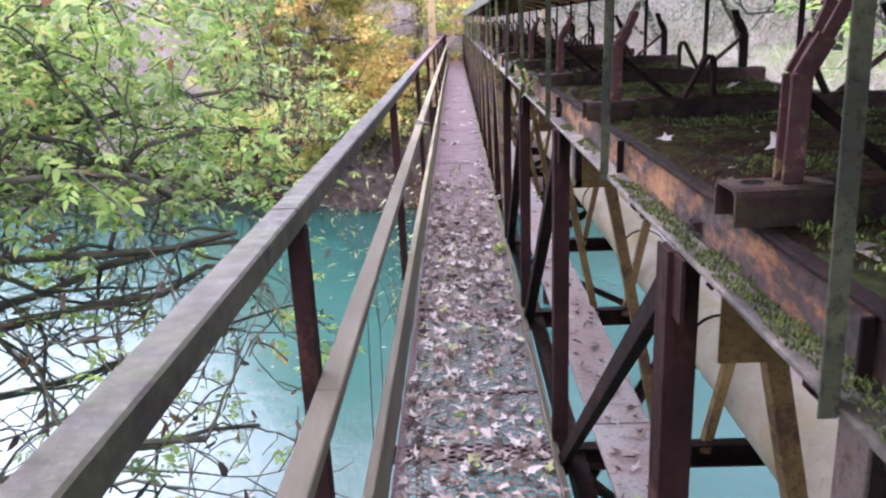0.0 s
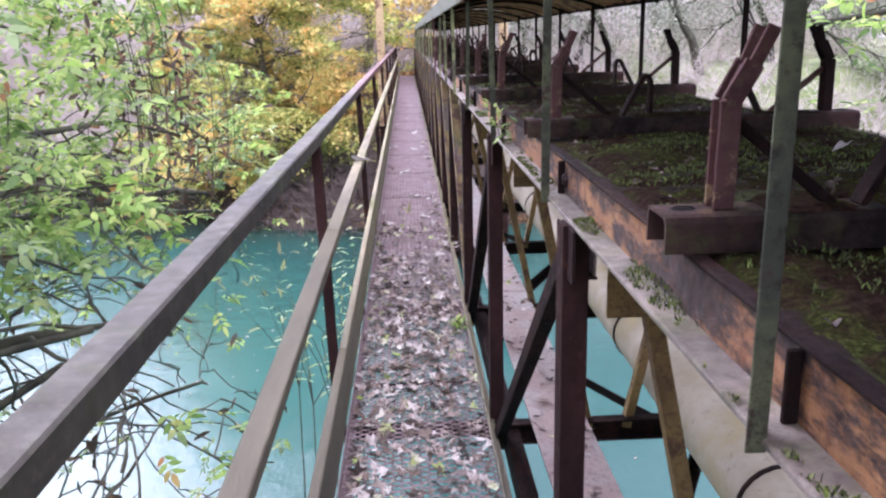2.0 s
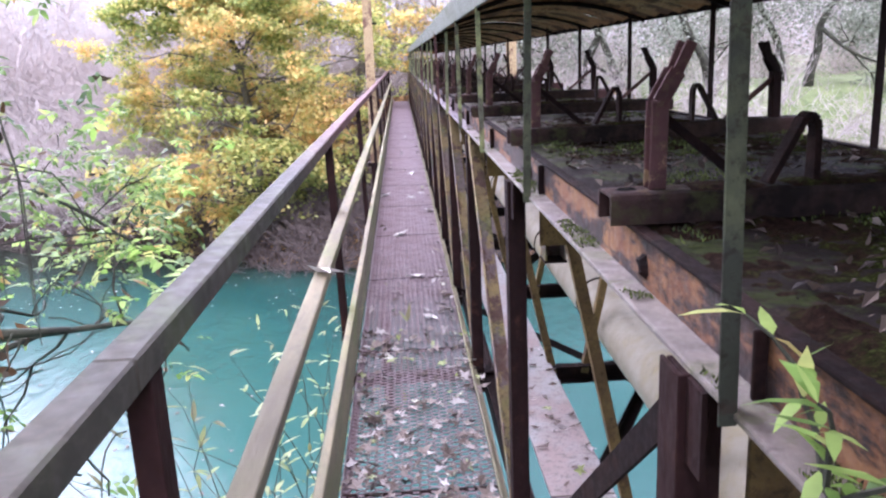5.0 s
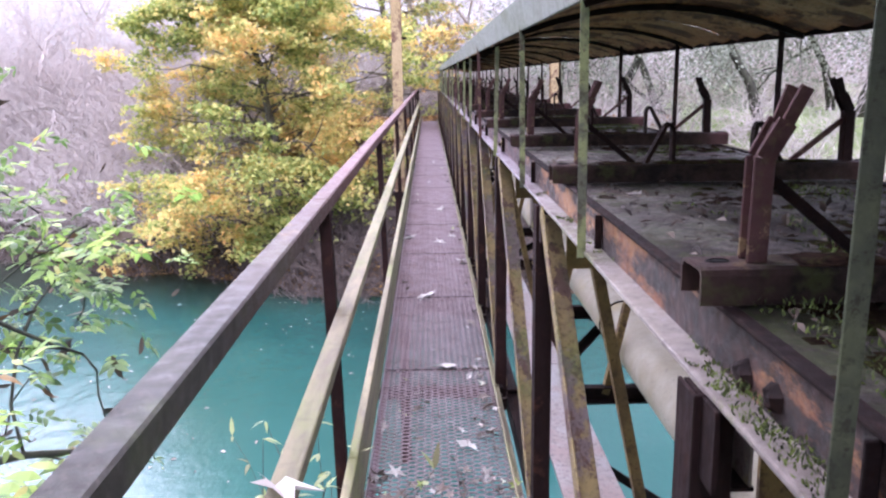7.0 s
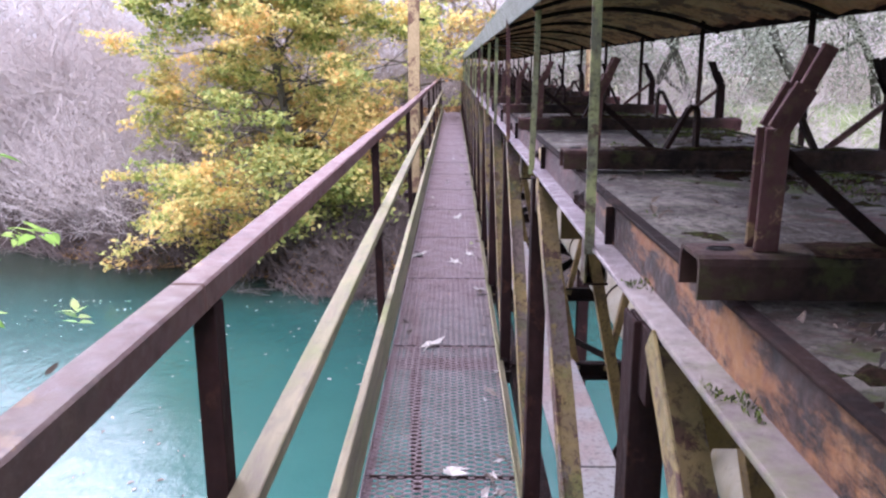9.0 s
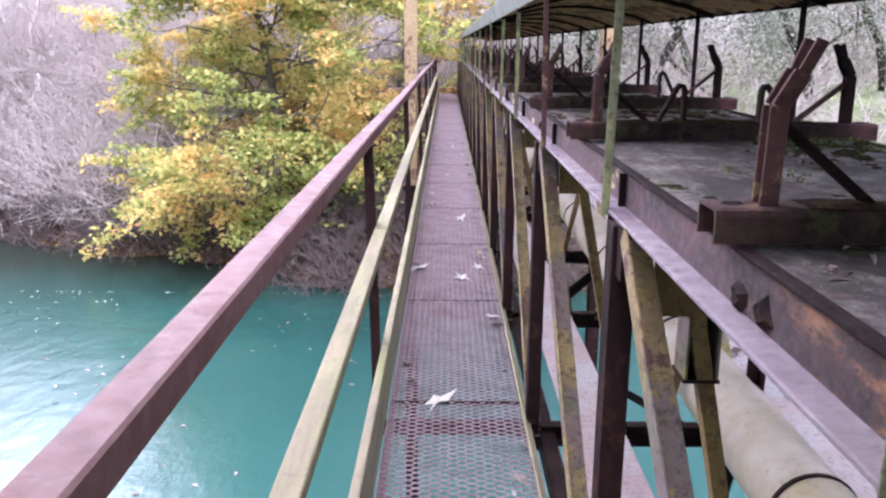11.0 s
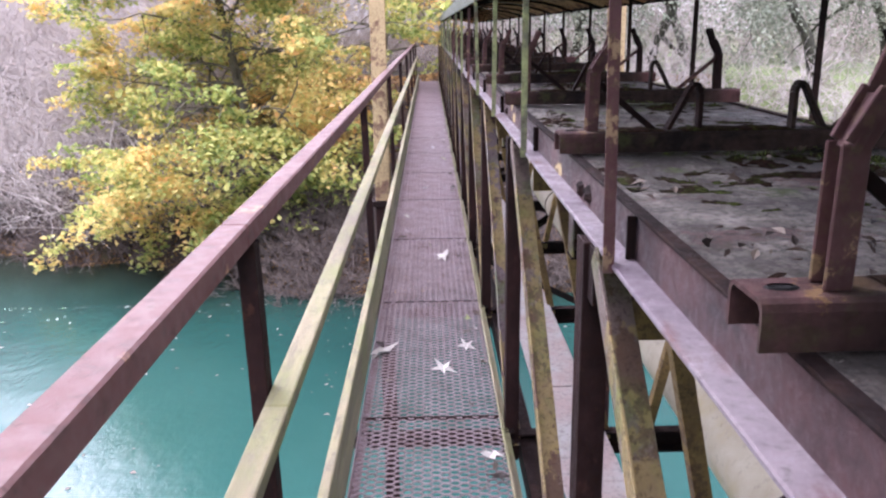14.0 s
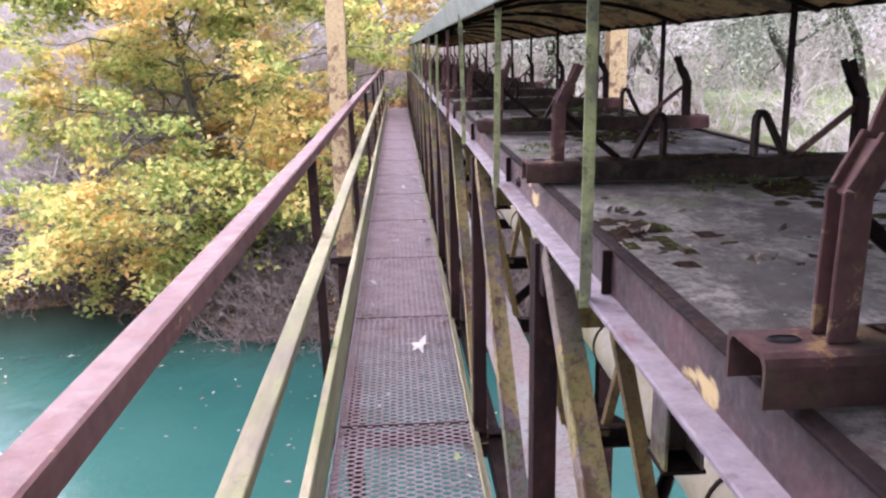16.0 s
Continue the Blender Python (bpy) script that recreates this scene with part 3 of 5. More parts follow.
def star_leaves(name, mat, places, size, seed=3, curl=0.25):
    """Lobed, curled leaves lying on a surface: places are x, y, z of the leaf's middle."""
    rng = np.random.default_rng(seed)
    s = Shape()
    for x, y, z in places:
        r0, turn = size * rng.uniform(0.55, 1.25), rng.uniform(0, math.tau)
        tilt = Euler((rng.normal() * curl, rng.normal() * curl, turn)).to_matrix()
        squash = rng.uniform(0.35, 0.95)
        verts = [tilt @ Vector((0, 0, 0)) + Vector((x, y, z))]
        fold = rng.uniform(-0.12, 0.4)
        for k in range(10):
            a = k * math.tau / 10
            r = r0 * ((1.0, 0.45, 0.95, 0.42, 0.8, 0.35, 0.8, 0.42, 0.95, 0.45)[k]) * rng.uniform(0.55, 1.3)
            px, py = r * math.cos(a), r * math.sin(a) * squash
            verts.append(tilt @ Vector((px, py, abs(py) * fold + r0 * 0.14 * rng.uniform(-1, 1))) + Vector((x, y, z + 0.004)))
        s.add(verts, [(0, 1 + k, 1 + (k + 1) % 10) for k in range(10)])
    return s.mesh(name, mat)


# ---------------------------------------------------------------- river, banks and distance
WATER_Z, END = -4.2, 34.0


def bank_line(x):
    """Where the far bank meets the water: it falls back upstream."""
    return 26.1 + 0.43 * min(16.0, max(0.0, -x - 1.6)) + 0.35 * math.sin(x * 0.9 + 1) + 0.25 * math.sin(x * 2.3)


def bank_height(x, y):
    """Riverbed, the far bank in front, the near bank behind, and a rise on either side far off."""
    far = bank_line(x) + 0.3
    h = -5.2 + max(0.0, min(1.0, (y - far + 1.3) / 1.6)) * 1.6
    h += max(0.0, min(1.0, (y - far) / 5.5)) * 3.5
    if y < -2:
        h = max(h, -5.2 + min(1.0, (-2 - y) / 3.0) * 5.0)
    h += noise.noise(Vector((x * 0.5, y * 0.5, 0))) * 0.22
    if y > 45:
        h += (y - 45) * 0.05 * (1 + 0.4 * noise.noise(Vector((x * 0.02, y * 0.02, 3))))
    return h


def build_ground():
    xs = [-900, -400, -150, -80, -50] + [-40 + i * 0.7 for i in range(115)] + [50, 80, 150, 400, 900]
    ys = [-900, -300, -100, -40, -20, -10, -6, -5, -4, -3, -2, 0, 5, 12, 18, 22, 25] + [26 + i * 0.35 for i in range(30)] + [37, 38, 40, 43, 47, 52, 60, 80, 120, 300, 900]
    s = Shape()
    s.v = [(x, y, bank_height(x, min(y, 120))) for y in ys for x in xs]
    n = len(xs)
    s.f = [(j * n + i, j * n + i + 1, (j + 1) * n + i + 1, (j + 1) * n + i) for j in range(len(ys) - 1) for i in range(n - 1)]
    tagged(new("ground", s.mesh("ground", GROUND, True)), "leaf-strewn earth river bank and bed", "ground", kind="structure")
    w = Shape().add([(-900, -6, WATER_Z), (900, -6, WATER_Z), (900, 40, WATER_Z), (-900, 40, WATER_Z)], [(0, 1, 2, 3)])
    tagged(new("water", w.mesh("water", WATER)), "still turquoise-green river under the bridge", "river", kind="structure")


build_ground()


def wooded_hill():
    s = Shape()
    cols, rows = 160, 14
    for j in range(rows):
        for i in range(cols):
            a = radians(-75 + 150 * i / (cols - 1))
            r = 62 + 5 * j
            x, y = r * math.sin(a), r * math.cos(a) + 4
            z = 0.5 + 26 * (j / (rows - 1)) ** 0.7 * (0.8 + 0.35 * noise.noise(Vector((a * 4, j * 0.2, 0)))) + 1.5 * noise.noise(Vector((x * 0.2, y * 0.2, j)))
            s.v.append((x, y, z))
    s.f = [(j * cols + i, j * cols + i + 1, (j + 1) * cols + i + 1, (j + 1) * cols + i) for j in range(rows - 1) for i in range(cols - 1)]
    tagged(new("backdrop", s.mesh("backdrop", FAR_WOOD, True)), "wooded hillside beyond the river, haze painted into its colour", "hillside", kind="structure")


wooded_hill()

# ---------------------------------------------------------------- walkway
X0, X1 = -0.295, 0.225          # edges of the mesh
PANEL = 1.395                   # truss panel
NODE = 6.45                    # a truss upright
START, STOP = NODE - 6 * PANEL, NODE + 20 * PANEL
SHEET, SEAM = 1.345, 9.39        # mesh sheets: length, and where two of them meet
UPRIGHTS = [NODE + k * PANEL for k in range(-5, 20)]


def mesh_panel(length, cell=0.030, pitch=0.0165, strand=0.0030):
    """One sheet of expanded metal: zigzag strands that meet in wide hexagons."""
    s = Shape()
    count, rows = round((X1 - X0) / cell), int(length / pitch)
    for j in range(rows):
        y = j * pitch
        pts = []
        for i in range(count + 1):
            x = X0 + (X1 - X0) * i / count
            up = (i + j) % 2
            for dx in (-0.22 * cell, 0.22 * cell):
                px = min(max(x + dx, X0), X1)
                pts.append((px, y + (pitch * 0.5 - strand * 0.2) * (1 if up else -1) * 0.98))
        n = len(pts)
        verts = []
        for px, py in pts:
            verts += [(px, py - strand / 2, -0.001), (px, py + strand / 2, 0.002), (px, py - strand / 2, -0.004)]
        faces = []
        for i in range(n - 1):
            a, b = 3 * i, 3 * i + 3
            faces += [(a, b, b + 1, a + 1), (a + 2, b + 2, b, a)]
        s.add(verts, faces)
    return s.mesh("grating_panel", MESH)


def build_walkway():
    floor = thing("floor", "rust-red expanded steel mesh walkway strewn with leaves", "walkway", kind="structure")
    me = mesh_panel(SHEET)
    seam = Shape().box((X0, -0.004, -0.010), (X1, 0.004, 0.0025)).mesh("seam_bar", UPRIGHT)
    for y in [SEAM + SHEET * k for k in range(-8, 17)]:
        ob = part("grating_panel", me, MESH, floor)
        ob.location = (0, y, 0)
        ob = part("seam_bar", seam, MESH, floor)
        ob.location = (0, y, 0)
    a, b = START, END
    part("edge_angle", Shape().prism((X1, a, -0.03), (X1, b, -0.03), angle_profile(0.03, 0.055, 0.005)), LICHEN, floor, "upturned steel edge strip", worn=0.001)
    part("edge_angle", Shape().prism((X0 - 0.006, a, -0.03), (X0 - 0.006, b, -0.03), angle_profile(0.03, 0.04, 0.005)), MESH, floor)
    part("edge_wire", Shape().tube([(X1 - 0.004, y, 0.03 + 0.002 * math.sin(y * 9)) for y in np.arange(START, END, 0.25)], 0.0045, 5), LICHEN, floor)
    for y in UPRIGHTS[:-5]:
        part("bearer", Shape().prism((X0 - 0.06, y, -0.075), (X1 + 0.05, y, -0.075), channel_profile(0.04, 0.05, 0.006)), DARK, floor)


build_walkway()


def build_handrail():
    rail = thing("handrail", "faded red steel handrail with ochre mid rail and toe board", "handrail")
    posts = [-0.25, 2.58, 5.18, 7.98, 10.76] + [10.76 + 2.93 * k for k in range(1, 8)]
    # square top rail, slightly wavering between its posts
    s = Shape()
    ys = [START] + posts[1:] + [END]
    for i in range(len(ys) - 1):
        za, zb = 1.050 + 0.004 * math.sin(i * 2.1), 1.050 + 0.004 * math.sin((i + 1) * 2.1)
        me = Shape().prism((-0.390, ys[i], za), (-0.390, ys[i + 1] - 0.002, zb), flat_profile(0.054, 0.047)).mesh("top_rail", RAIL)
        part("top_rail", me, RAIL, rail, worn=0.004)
    for y in posts:
        prof = channel_profile(0.036, 0.05, 0.005)
        part("post", Shape().prism((-0.335, y, -0.12), (-0.366, y + 0.05, 1.025), prof, up=(0, 1, 0)), UPRIGHT, rail, "dark red-brown steel post", worn=0.0015)
    for i in range(len(posts) - 1):
        part("mid_rail", Shape().prism((-0.33, posts[i] - 0.02, 0.70), (-0.33, posts[i + 1] - 0.024, 0.70), flat_profile(0.05, 0.035)), LICHEN, rail, worn=0.003)
        part("toe_board", Shape().prism((-0.318, posts[i] - 0.02, 0.135), (-0.318, posts[i + 1] - 0.024, 0.135), flat_profile(0.03, 0.22)), LICHEN, rail, worn=0.004)


build_handrail()

# ---------------------------------------------------------------- conveyor truss
NEAR, FAR = 0.255, 1.125         # outer edges of the two top chords
CHORD_Z, DECK_Z, BOTTOM = 1.073, 1.148, -0.16


def build_truss():
    truss = thing("truss_bridge", "rusted steel lattice truss with flaking ochre and primer paint", "truss bridge")
    for x, side in ((NEAR, 1), (FAR, -1)):
        part("top_chord_ledge", Shape().box((min(x, x + side * 0.07), START, CHORD_Z - 0.009), (max(x, x + side * 0.07), STOP, CHORD_Z)), LEDGE, truss, worn=0.002)
        web = Shape().prism((x + side * 0.045, START, CHORD_Z), (x + side * 0.045, STOP, CHORD_Z), [(-0.004, 0), (0.004, 0), (0.004, 0.071), (-0.004, 0.071)])
        part("top_chord_web", web, CHORD, truss, "flaking orange and black chord web")
        part("top_chord_lip", Shape().box((x + side * 0.045 - 0.010, START, CHORD_Z + 0.071), (x + side * 0.045 + 0.012, STOP, CHORD_Z + 0.078)), DARK, truss, worn=0.002)
        part("bottom_chord", Shape().prism((x + side * 0.04, START, BOTTOM), (x + side * 0.04, STOP, BOTTOM), channel_profile(0.06, 0.08, 0.008, 1)), DARK, truss)
        xp = x - side * 0.012
        for k, y in enumerate(UPRIGHTS):
            w = 0.065
            part("upright", Shape().prism((xp, y, BOTTOM), (xp, y, CHORD_Z - 0.01), angle_profile(w, 0.05, 0.006), up=(side, 0, 0)), UPRIGHT, truss, worn=0.0015)
            if k + 1 < len(UPRIGHTS):
                y2 = UPRIGHTS[k + 1]
                falls = y < NODE - 0.1
                a, b = ((y, CHORD_Z - 0.03), (y2, BOTTOM + 0.06)) if falls else ((y2, CHORD_Z - 0.03), (y, BOTTOM + 0.06))
                mat = DARK if falls else MIXED
                xo = xp + side * 0.004
                part("diagonal", Shape().prism((xo, a[0] + (0.03 if falls else -0.045), a[1]), (xo, b[0], b[1]), angle_profile(0.045, 0.055, 0.006), up=(side, 0, 0)), mat, truss, worn=0.0015)
            gus = Shape().prism((xp + side * 0.012, y + 0.01, CHORD_Z - 0.11), (xp + side * 0.012, y + 0.01, CHORD_Z - 0.012), flat_profile(0.11, 0.006), up=(side, 0, 0))
            part("gusset", gus, UPRIGHT, truss)
    part("far_toe_rail", Shape().box((FAR + 0.045, START, CHORD_Z - 0.03), (FAR + 0.075, STOP, CHORD_Z + 0.06)), LICHEN, truss, "mossy ochre rail along the far side", worn=0.003)
    for y in UPRIGHTS:
        part("cross_beam", Shape().prism((NEAR - 0.02, y + 0.05, BOTTOM + 0.02), (FAR, y + 0.05, BOTTOM + 0.02), channel_profile(0.05, 0.085, 0.007)), DARK, truss)
        for x, side in ((NEAR, 1), (FAR, -1)):
            part("sway_brace", Shape().prism((x + side * 0.12, y + 0.03, CHORD_Z - 0.02), (x + side * 0.36, y + 0.03, BOTTOM + 0.06), angle_profile(0.034, 0.04, 0.006), up=(0, 1, 0)), OCHRE, truss, "ochre-painted inner brace", worn=0.0015)
            part("sway_gusset", Shape().box((min(x + side * 0.08, x + side * 0.19), y + 0.02, CHORD_Z - 0.20), (max(x + side * 0.08, x + side * 0.19), y + 0.028, CHORD_Z - 0.012)), OCHRE, truss)
    for k in range(len(UPRIGHTS) - 1):
        y, y2 = UPRIGHTS[k], UPRIGHTS[k + 1]
        a, b = (NEAR + 0.08, FAR - 0.08) if k % 2 else (FAR - 0.08, NEAR + 0.08)
        part("lateral_brace", Shape().prism((a, y, BOTTOM - 0.02), (b, y2, BOTTOM - 0.02), angle_profile(0.05, 0.04, 0.006)), DARK, truss)


build_truss()


def build_deck():
    deck = thing("deck", "dirty steel conveyor deck plates with moss and debris", "deck", kind="structure")
    y = START
    while y < STOP - 1:
        n = min(2.4, STOP - y)
        s = Shape()
        cols, rows = 10, 16
        for j in range(rows + 1):
            for i in range(cols + 1):
                px, py = NEAR + 0.05 + (FAR - NEAR - 0.10) * i / cols, y + 0.003 + (n - 0.006) * j / rows
                s.v.append((px, py, DECK_Z - 0.003 + 0.006 * noise.noise(Vector((px * 3, py * 2, 0)))))
        s.f = [(j * (cols + 1) + i, j * (cols + 1) + i + 1, (j + 1) * (cols + 1) + i + 1, (j + 1) * (cols + 1) + i) for j in range(rows) for i in range(cols)]
        m = len(s.v)
        s.v += [(vx, vy, vz - 0.008) for vx, vy, vz in s.v]
        s.f += [tuple(i + m for i in f[::-1]) for f in s.f]
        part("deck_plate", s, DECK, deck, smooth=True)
        y += n


build_deck()


def idler_frame():
    f = thing("idler_frame", "rusted belt idler frame with bent side brackets, rollers gone", "idler frame", "idler frames along the conveyor deck")
    z = DECK_Z + 0.006
    half = 0.42
    top = 0.046
    t = 0.005
    # inverted trough across the deck, open at its ends, rounded at its shoulders, left uncut at its slots
    w = 0.038
    outer = [(-w, 0), (-w, top - 0.010), (-w + 0.003, top - 0.003), (-w + 0.010, top), (w - 0.010, top), (w - 0.003, top - 0.003), (w, top - 0.010), (w, 0)]
    inner = [(w - t, 0), (w - t, top - 0.011), (w - t - 0.006, top - t), (-w + t + 0.006, top - t), (-w + t, top - 0.011), (-w + t, 0)]
    s = Shape().prism((-half, 0, z), (half, 0, z), outer + inner)
    part("cross_channel", s, IDLER, f, "dark inverted steel channel with worn primer at its ends", smooth=False)
    for side in (-1, 1):
        # The slot's dark inside is a flat black disc laid on the channel.
        slot = Shape()
        ring = [(side * 0.388 + 0.013 * math.cos(k * math.tau / 12), 0.0075 * math.sin(k * math.tau / 12)) for k in range(12)]
        slot.add([(x, y, z + top + 0.0006) for x, y in ring], [tuple(range(12))])
        slot.add([(x * 1.0, y, z + top + 0.002) for x, y in ring] + [(side * 0.388 + (x - side * 0.388) * 1.25, y * 1.3, z + top) for x, y in ring],
                 [(k, 12 + k, 12 + (k + 1) % 12, (k + 1) % 12) for k in range(12)])
        part("slot", slot, BLACK, f, "black disc and rim painted as the dark inside of a bolt slot")
        x = side * 0.345
        lean = -side
        mat = BRACKET if side < 0 else UPRIGHT
        # folded channel upright that widens to the bend
        s = Shape()
        prof = [(-0.015, -0.013), (0.015, -0.013), (0.015, 0.013), (0.011, 0.013), (0.011, -0.009), (-0.011, -0.009), (-0.011, 0.013), (-0.015, 0.013)]
        s.prism((x, 0, z + top), (x + lean * 0.002, 0, z + top + 0.128), [(p, q * lean * -1) for p, q in prof][::1 if lean < 0 else -1], up=(1, 0, 0))
        part("side_bracket", s, mat, f, "bracket with worn red primer and yellow patches", worn=0.0015)
        fork = Shape()
        zb = z + top + 0.122
        # the bent neck, then two prongs that stand apart
        fork.prism((x, 0, zb), (x + lean * 0.022, 0, zb + 0.045), [(-0.016, -0.004), (0.016, -0.004), (0.016, 0.004), (-0.016, 0.004)], up=(1, 0, 0))
        for dy in (-1, 1):
            fork.prism((x + lean * 0.002, dy * 0.012, zb + 0.004), (x + lean * 0.026, dy * 0.014, zb + 0.048), flat_profile(0.024, 0.006), up=(0, 1, 0))
            fork.prism((x + lean * 0.025, dy * 0.013, zb + 0.044), (x + lean * 0.043, dy * (0.021 if dy < 0 else 0.017), zb + 0.088), flat_profile(0.016, 0.006), up=(0, 1, 0))
        part("fork", fork, mat if side < 0 else DARK, f, "bent two-pronged fork that held the roller", worn=0.001)
        part("strut", Shape().prism((x + lean * 0.012, 0.004, z + top + 0.105), (x + lean * 0.140, 0.004, z + top), flat_profile(0.013, 0.012), up=(0, 1, 0)), DARK if side < 0 else BRACKET, f, worn=0.001)
        x2 = side * 0.105
        # hairpin: an upright bar bent over a round top into a raking leg
        bar = Shape()
        path = [(x2, 0.0), (x2, 0.078), (x2 + side * 0.003, 0.092), (x2 + side * 0.011, 0.100), (x2 + side * 0.020, 0.095), (x2 + side * 0.028, 0.080), (x2 + side * 0.070, 0.0)]
        for (xa, za), (xb, zc) in zip(path, path[1:]):
            bar.prism((xa, 0, z + top + za), (xb, 0, z + top + zc), flat_profile(0.010, 0.028), up=(0, 1, 0))
        part("centre_bracket", bar, DARK if side < 0 else IDLER, f, "hairpin bracket bent from flat bar", worn=0.001)
    # dirt banked on the channel's top
    heap = Shape()
    cols = 40
    for i in range(cols + 1):
        x = -0.30 + 0.60 * i / cols
        h = max(0.0, 0.006 + 0.012 * noise.fractal(Vector((x * 7, 1.7, 0)), 0.8, 2.0, 4))
        for q, r in ((-0.034, 0.0), (-0.018, 0.8), (0.004, 1.0), (0.022, 0.7), (0.034, 0.0)):
            heap.v.append((x, q, z + top - 0.001 + h * r * (0.7 + 0.5 * noise.noise(Vector((x * 40, q * 60, 3))))))
    heap.f = [(5 * i + j, 5 * i + j + 5, 5 * i + j + 6, 5 * i + j + 1) for i in range(cols) for j in range(4)]
    part("dirt_crust", heap, CUSHION, f, "soil and moss crusted on the channel", smooth=True)
    return f


IDLER_FRONT = [-0.15, 0.95, 2.05, 3.12, 4.23, 5.40, 6.51, 7.63, 8.72, 9.93, 11.055, 12.22] + [12.23 + 1.135 * k for k in range(1, 17)]


def place_idlers():
    first = idler_frame()
    middle = 0.68
    first.location = (middle, IDLER_FRONT[0] + 0.038, 0)
    for k, y in enumerate(IDLER_FRONT[1:]):
        copy_thing(first, pose(middle + 0.004 * math.sin(k * 3.0), y + 0.038, 0, 0, 0, 0.8 * math.sin(k * 1.7)))


place_idlers()

POSTS = [-0.5, 0.62, 1.75, 2.83, 3.90, 4.94, 6.14, 7.19, 8.25, 9.365, 10.47, 11.62, 12.74] + [12.74 + 1.13 * k for k in range(1, 16)]
EAVE = 1.572


def build_canopy():
    c = thing("canopy_roof", "rusted sheet canopy on thin angle posts over the conveyor", "canopy")
    rng = random.Random(8)
    xa, xb = NEAR - 0.012, FAR + 0.03

    def arch(u):
        return EAVE + 0.085 * (1 - (2 * u - 1) ** 2) - 0.022 * u
    y = START
    while y < STOP - 0.5:
        n = 0.9
        s = Shape()
        cols, rows = 12, 10
        dz = rng.uniform(-0.006, 0.012)
        for j in range(rows + 1):
            for i in range(cols + 1):
                u = i / cols
                wave = 0.006 * math.cos(j / rows * math.tau * 5)
                s.v.append((xa + (xb - xa) * u, y + (n + 0.03) * j / rows, arch(u) + wave + dz + 0.008 * noise.noise(Vector((u * 3, y + j * 0.2, 1)))))
        s.f = [(j * (cols + 1) + i, j * (cols + 1) + i + 1, (j + 1) * (cols + 1) + i + 1, (j + 1) * (cols + 1) + i) for j in range(rows) for i in range(cols)]
        m = len(s.v)
        s.v += [(vx, vy, vz + 0.002) for vx, vy, vz in s.v]
        s.f += [tuple(i + m for i in f[::-1]) for f in s.f]
        part("roof_sheet", s, ROOF, c, smooth=True)
        y += n
    for x in (xa, xb):
        part("eave_strip", Shape().prism((x, START, EAVE - (0.006 if x == xa else 0.035)), (x, STOP, EAVE - (0.006 if x == xa else 0.035)), [(-0.004, 0), (0.004, 0), (-0.02, 0.09), (-0.028, 0.09)] if x == xa else [(-0.004, 0), (0.004, 0), (0.004, 0.04), (-0.004, 0.04)]), ROOF_EDGE if x == xa else DARK, c, worn=0.002)
    for k, y in enumerate(POSTS):
        lean = 0.012 * math.sin(k * 2.3)
        part("post", Shape().prism((NEAR + 0.004, y, CHORD_Z - 0.014), (NEAR + 0.004 + lean, y + lean, EAVE + 0.02), angle_profile(0.018, 0.020, 0.003), up=(0, 1, 0)), DULL if y < 6.2 else PURPLE if k in (10, 14, 17) else GREYGREEN, c, worn=0.0008)
        part("cleat", Shape().box((NEAR + 0.026, y + 0.021, CHORD_Z), (NEAR + 0.0405, y + 0.027, CHORD_Z + 0.070)), DARK, c, worn=0.0015)
        part("post", Shape().prism((FAR - 0.03, y, CHORD_Z), (FAR - 0.03, y, EAVE + 0.02), angle_profile(0.02, 0.02, 0.003), up=(0, 1, 0)), DARK, c)
        rib = Shape()
        pts = [(xa + (xb - xa) * i / 8, y, arch(i / 8) - 0.012) for i in range(9)]
        for a, b in zip(pts, pts[1:]):
            rib.prism(a, b, flat_profile(0.025, 0.018))
        part("rib", rib, DARK, c)


build_canopy()


def torn_strips():
    """Loose bright sheet edges that hang under the canopy."""
    for y, x0, x1, sag in ((14.2, 0.27, 0.62, 0.03), (15.4, 0.27, 0.70, 0.02), (16.8, 0.27, 0.55, 0.025)):
        ob = thing("torn_sheet_strip", "bright torn strip of roof sheet hanging under the canopy", "sheet strip", "torn strips under the canopy", at=(x0, y, EAVE))
        s = Shape()
        pts = [((x1 - x0) * i / 6, 0.10 * i / 6, 0.02 + sag * math.sin(i / 6 * math.pi) - 0.02 * (i / 6)) for i in range(7)]
        for x, yy, z in pts:
            s.v += [(x, yy - 0.015, z), (x, yy + 0.015, z + 0.003), (x, yy + 0.015, z + 0.006), (x, yy - 0.015, z + 0.003)]
        s.f = [(4 * i + k, 4 * i + (k + 1) % 4, 4 * i + 4 + (k + 1) % 4, 4 * i + 4 + k) for i in range(6) for k in range(4)] + [(3, 2, 1, 0), (24, 25, 26, 27)]
        part("strip", s, ROOF_EDGE, ob)


torn_strips()


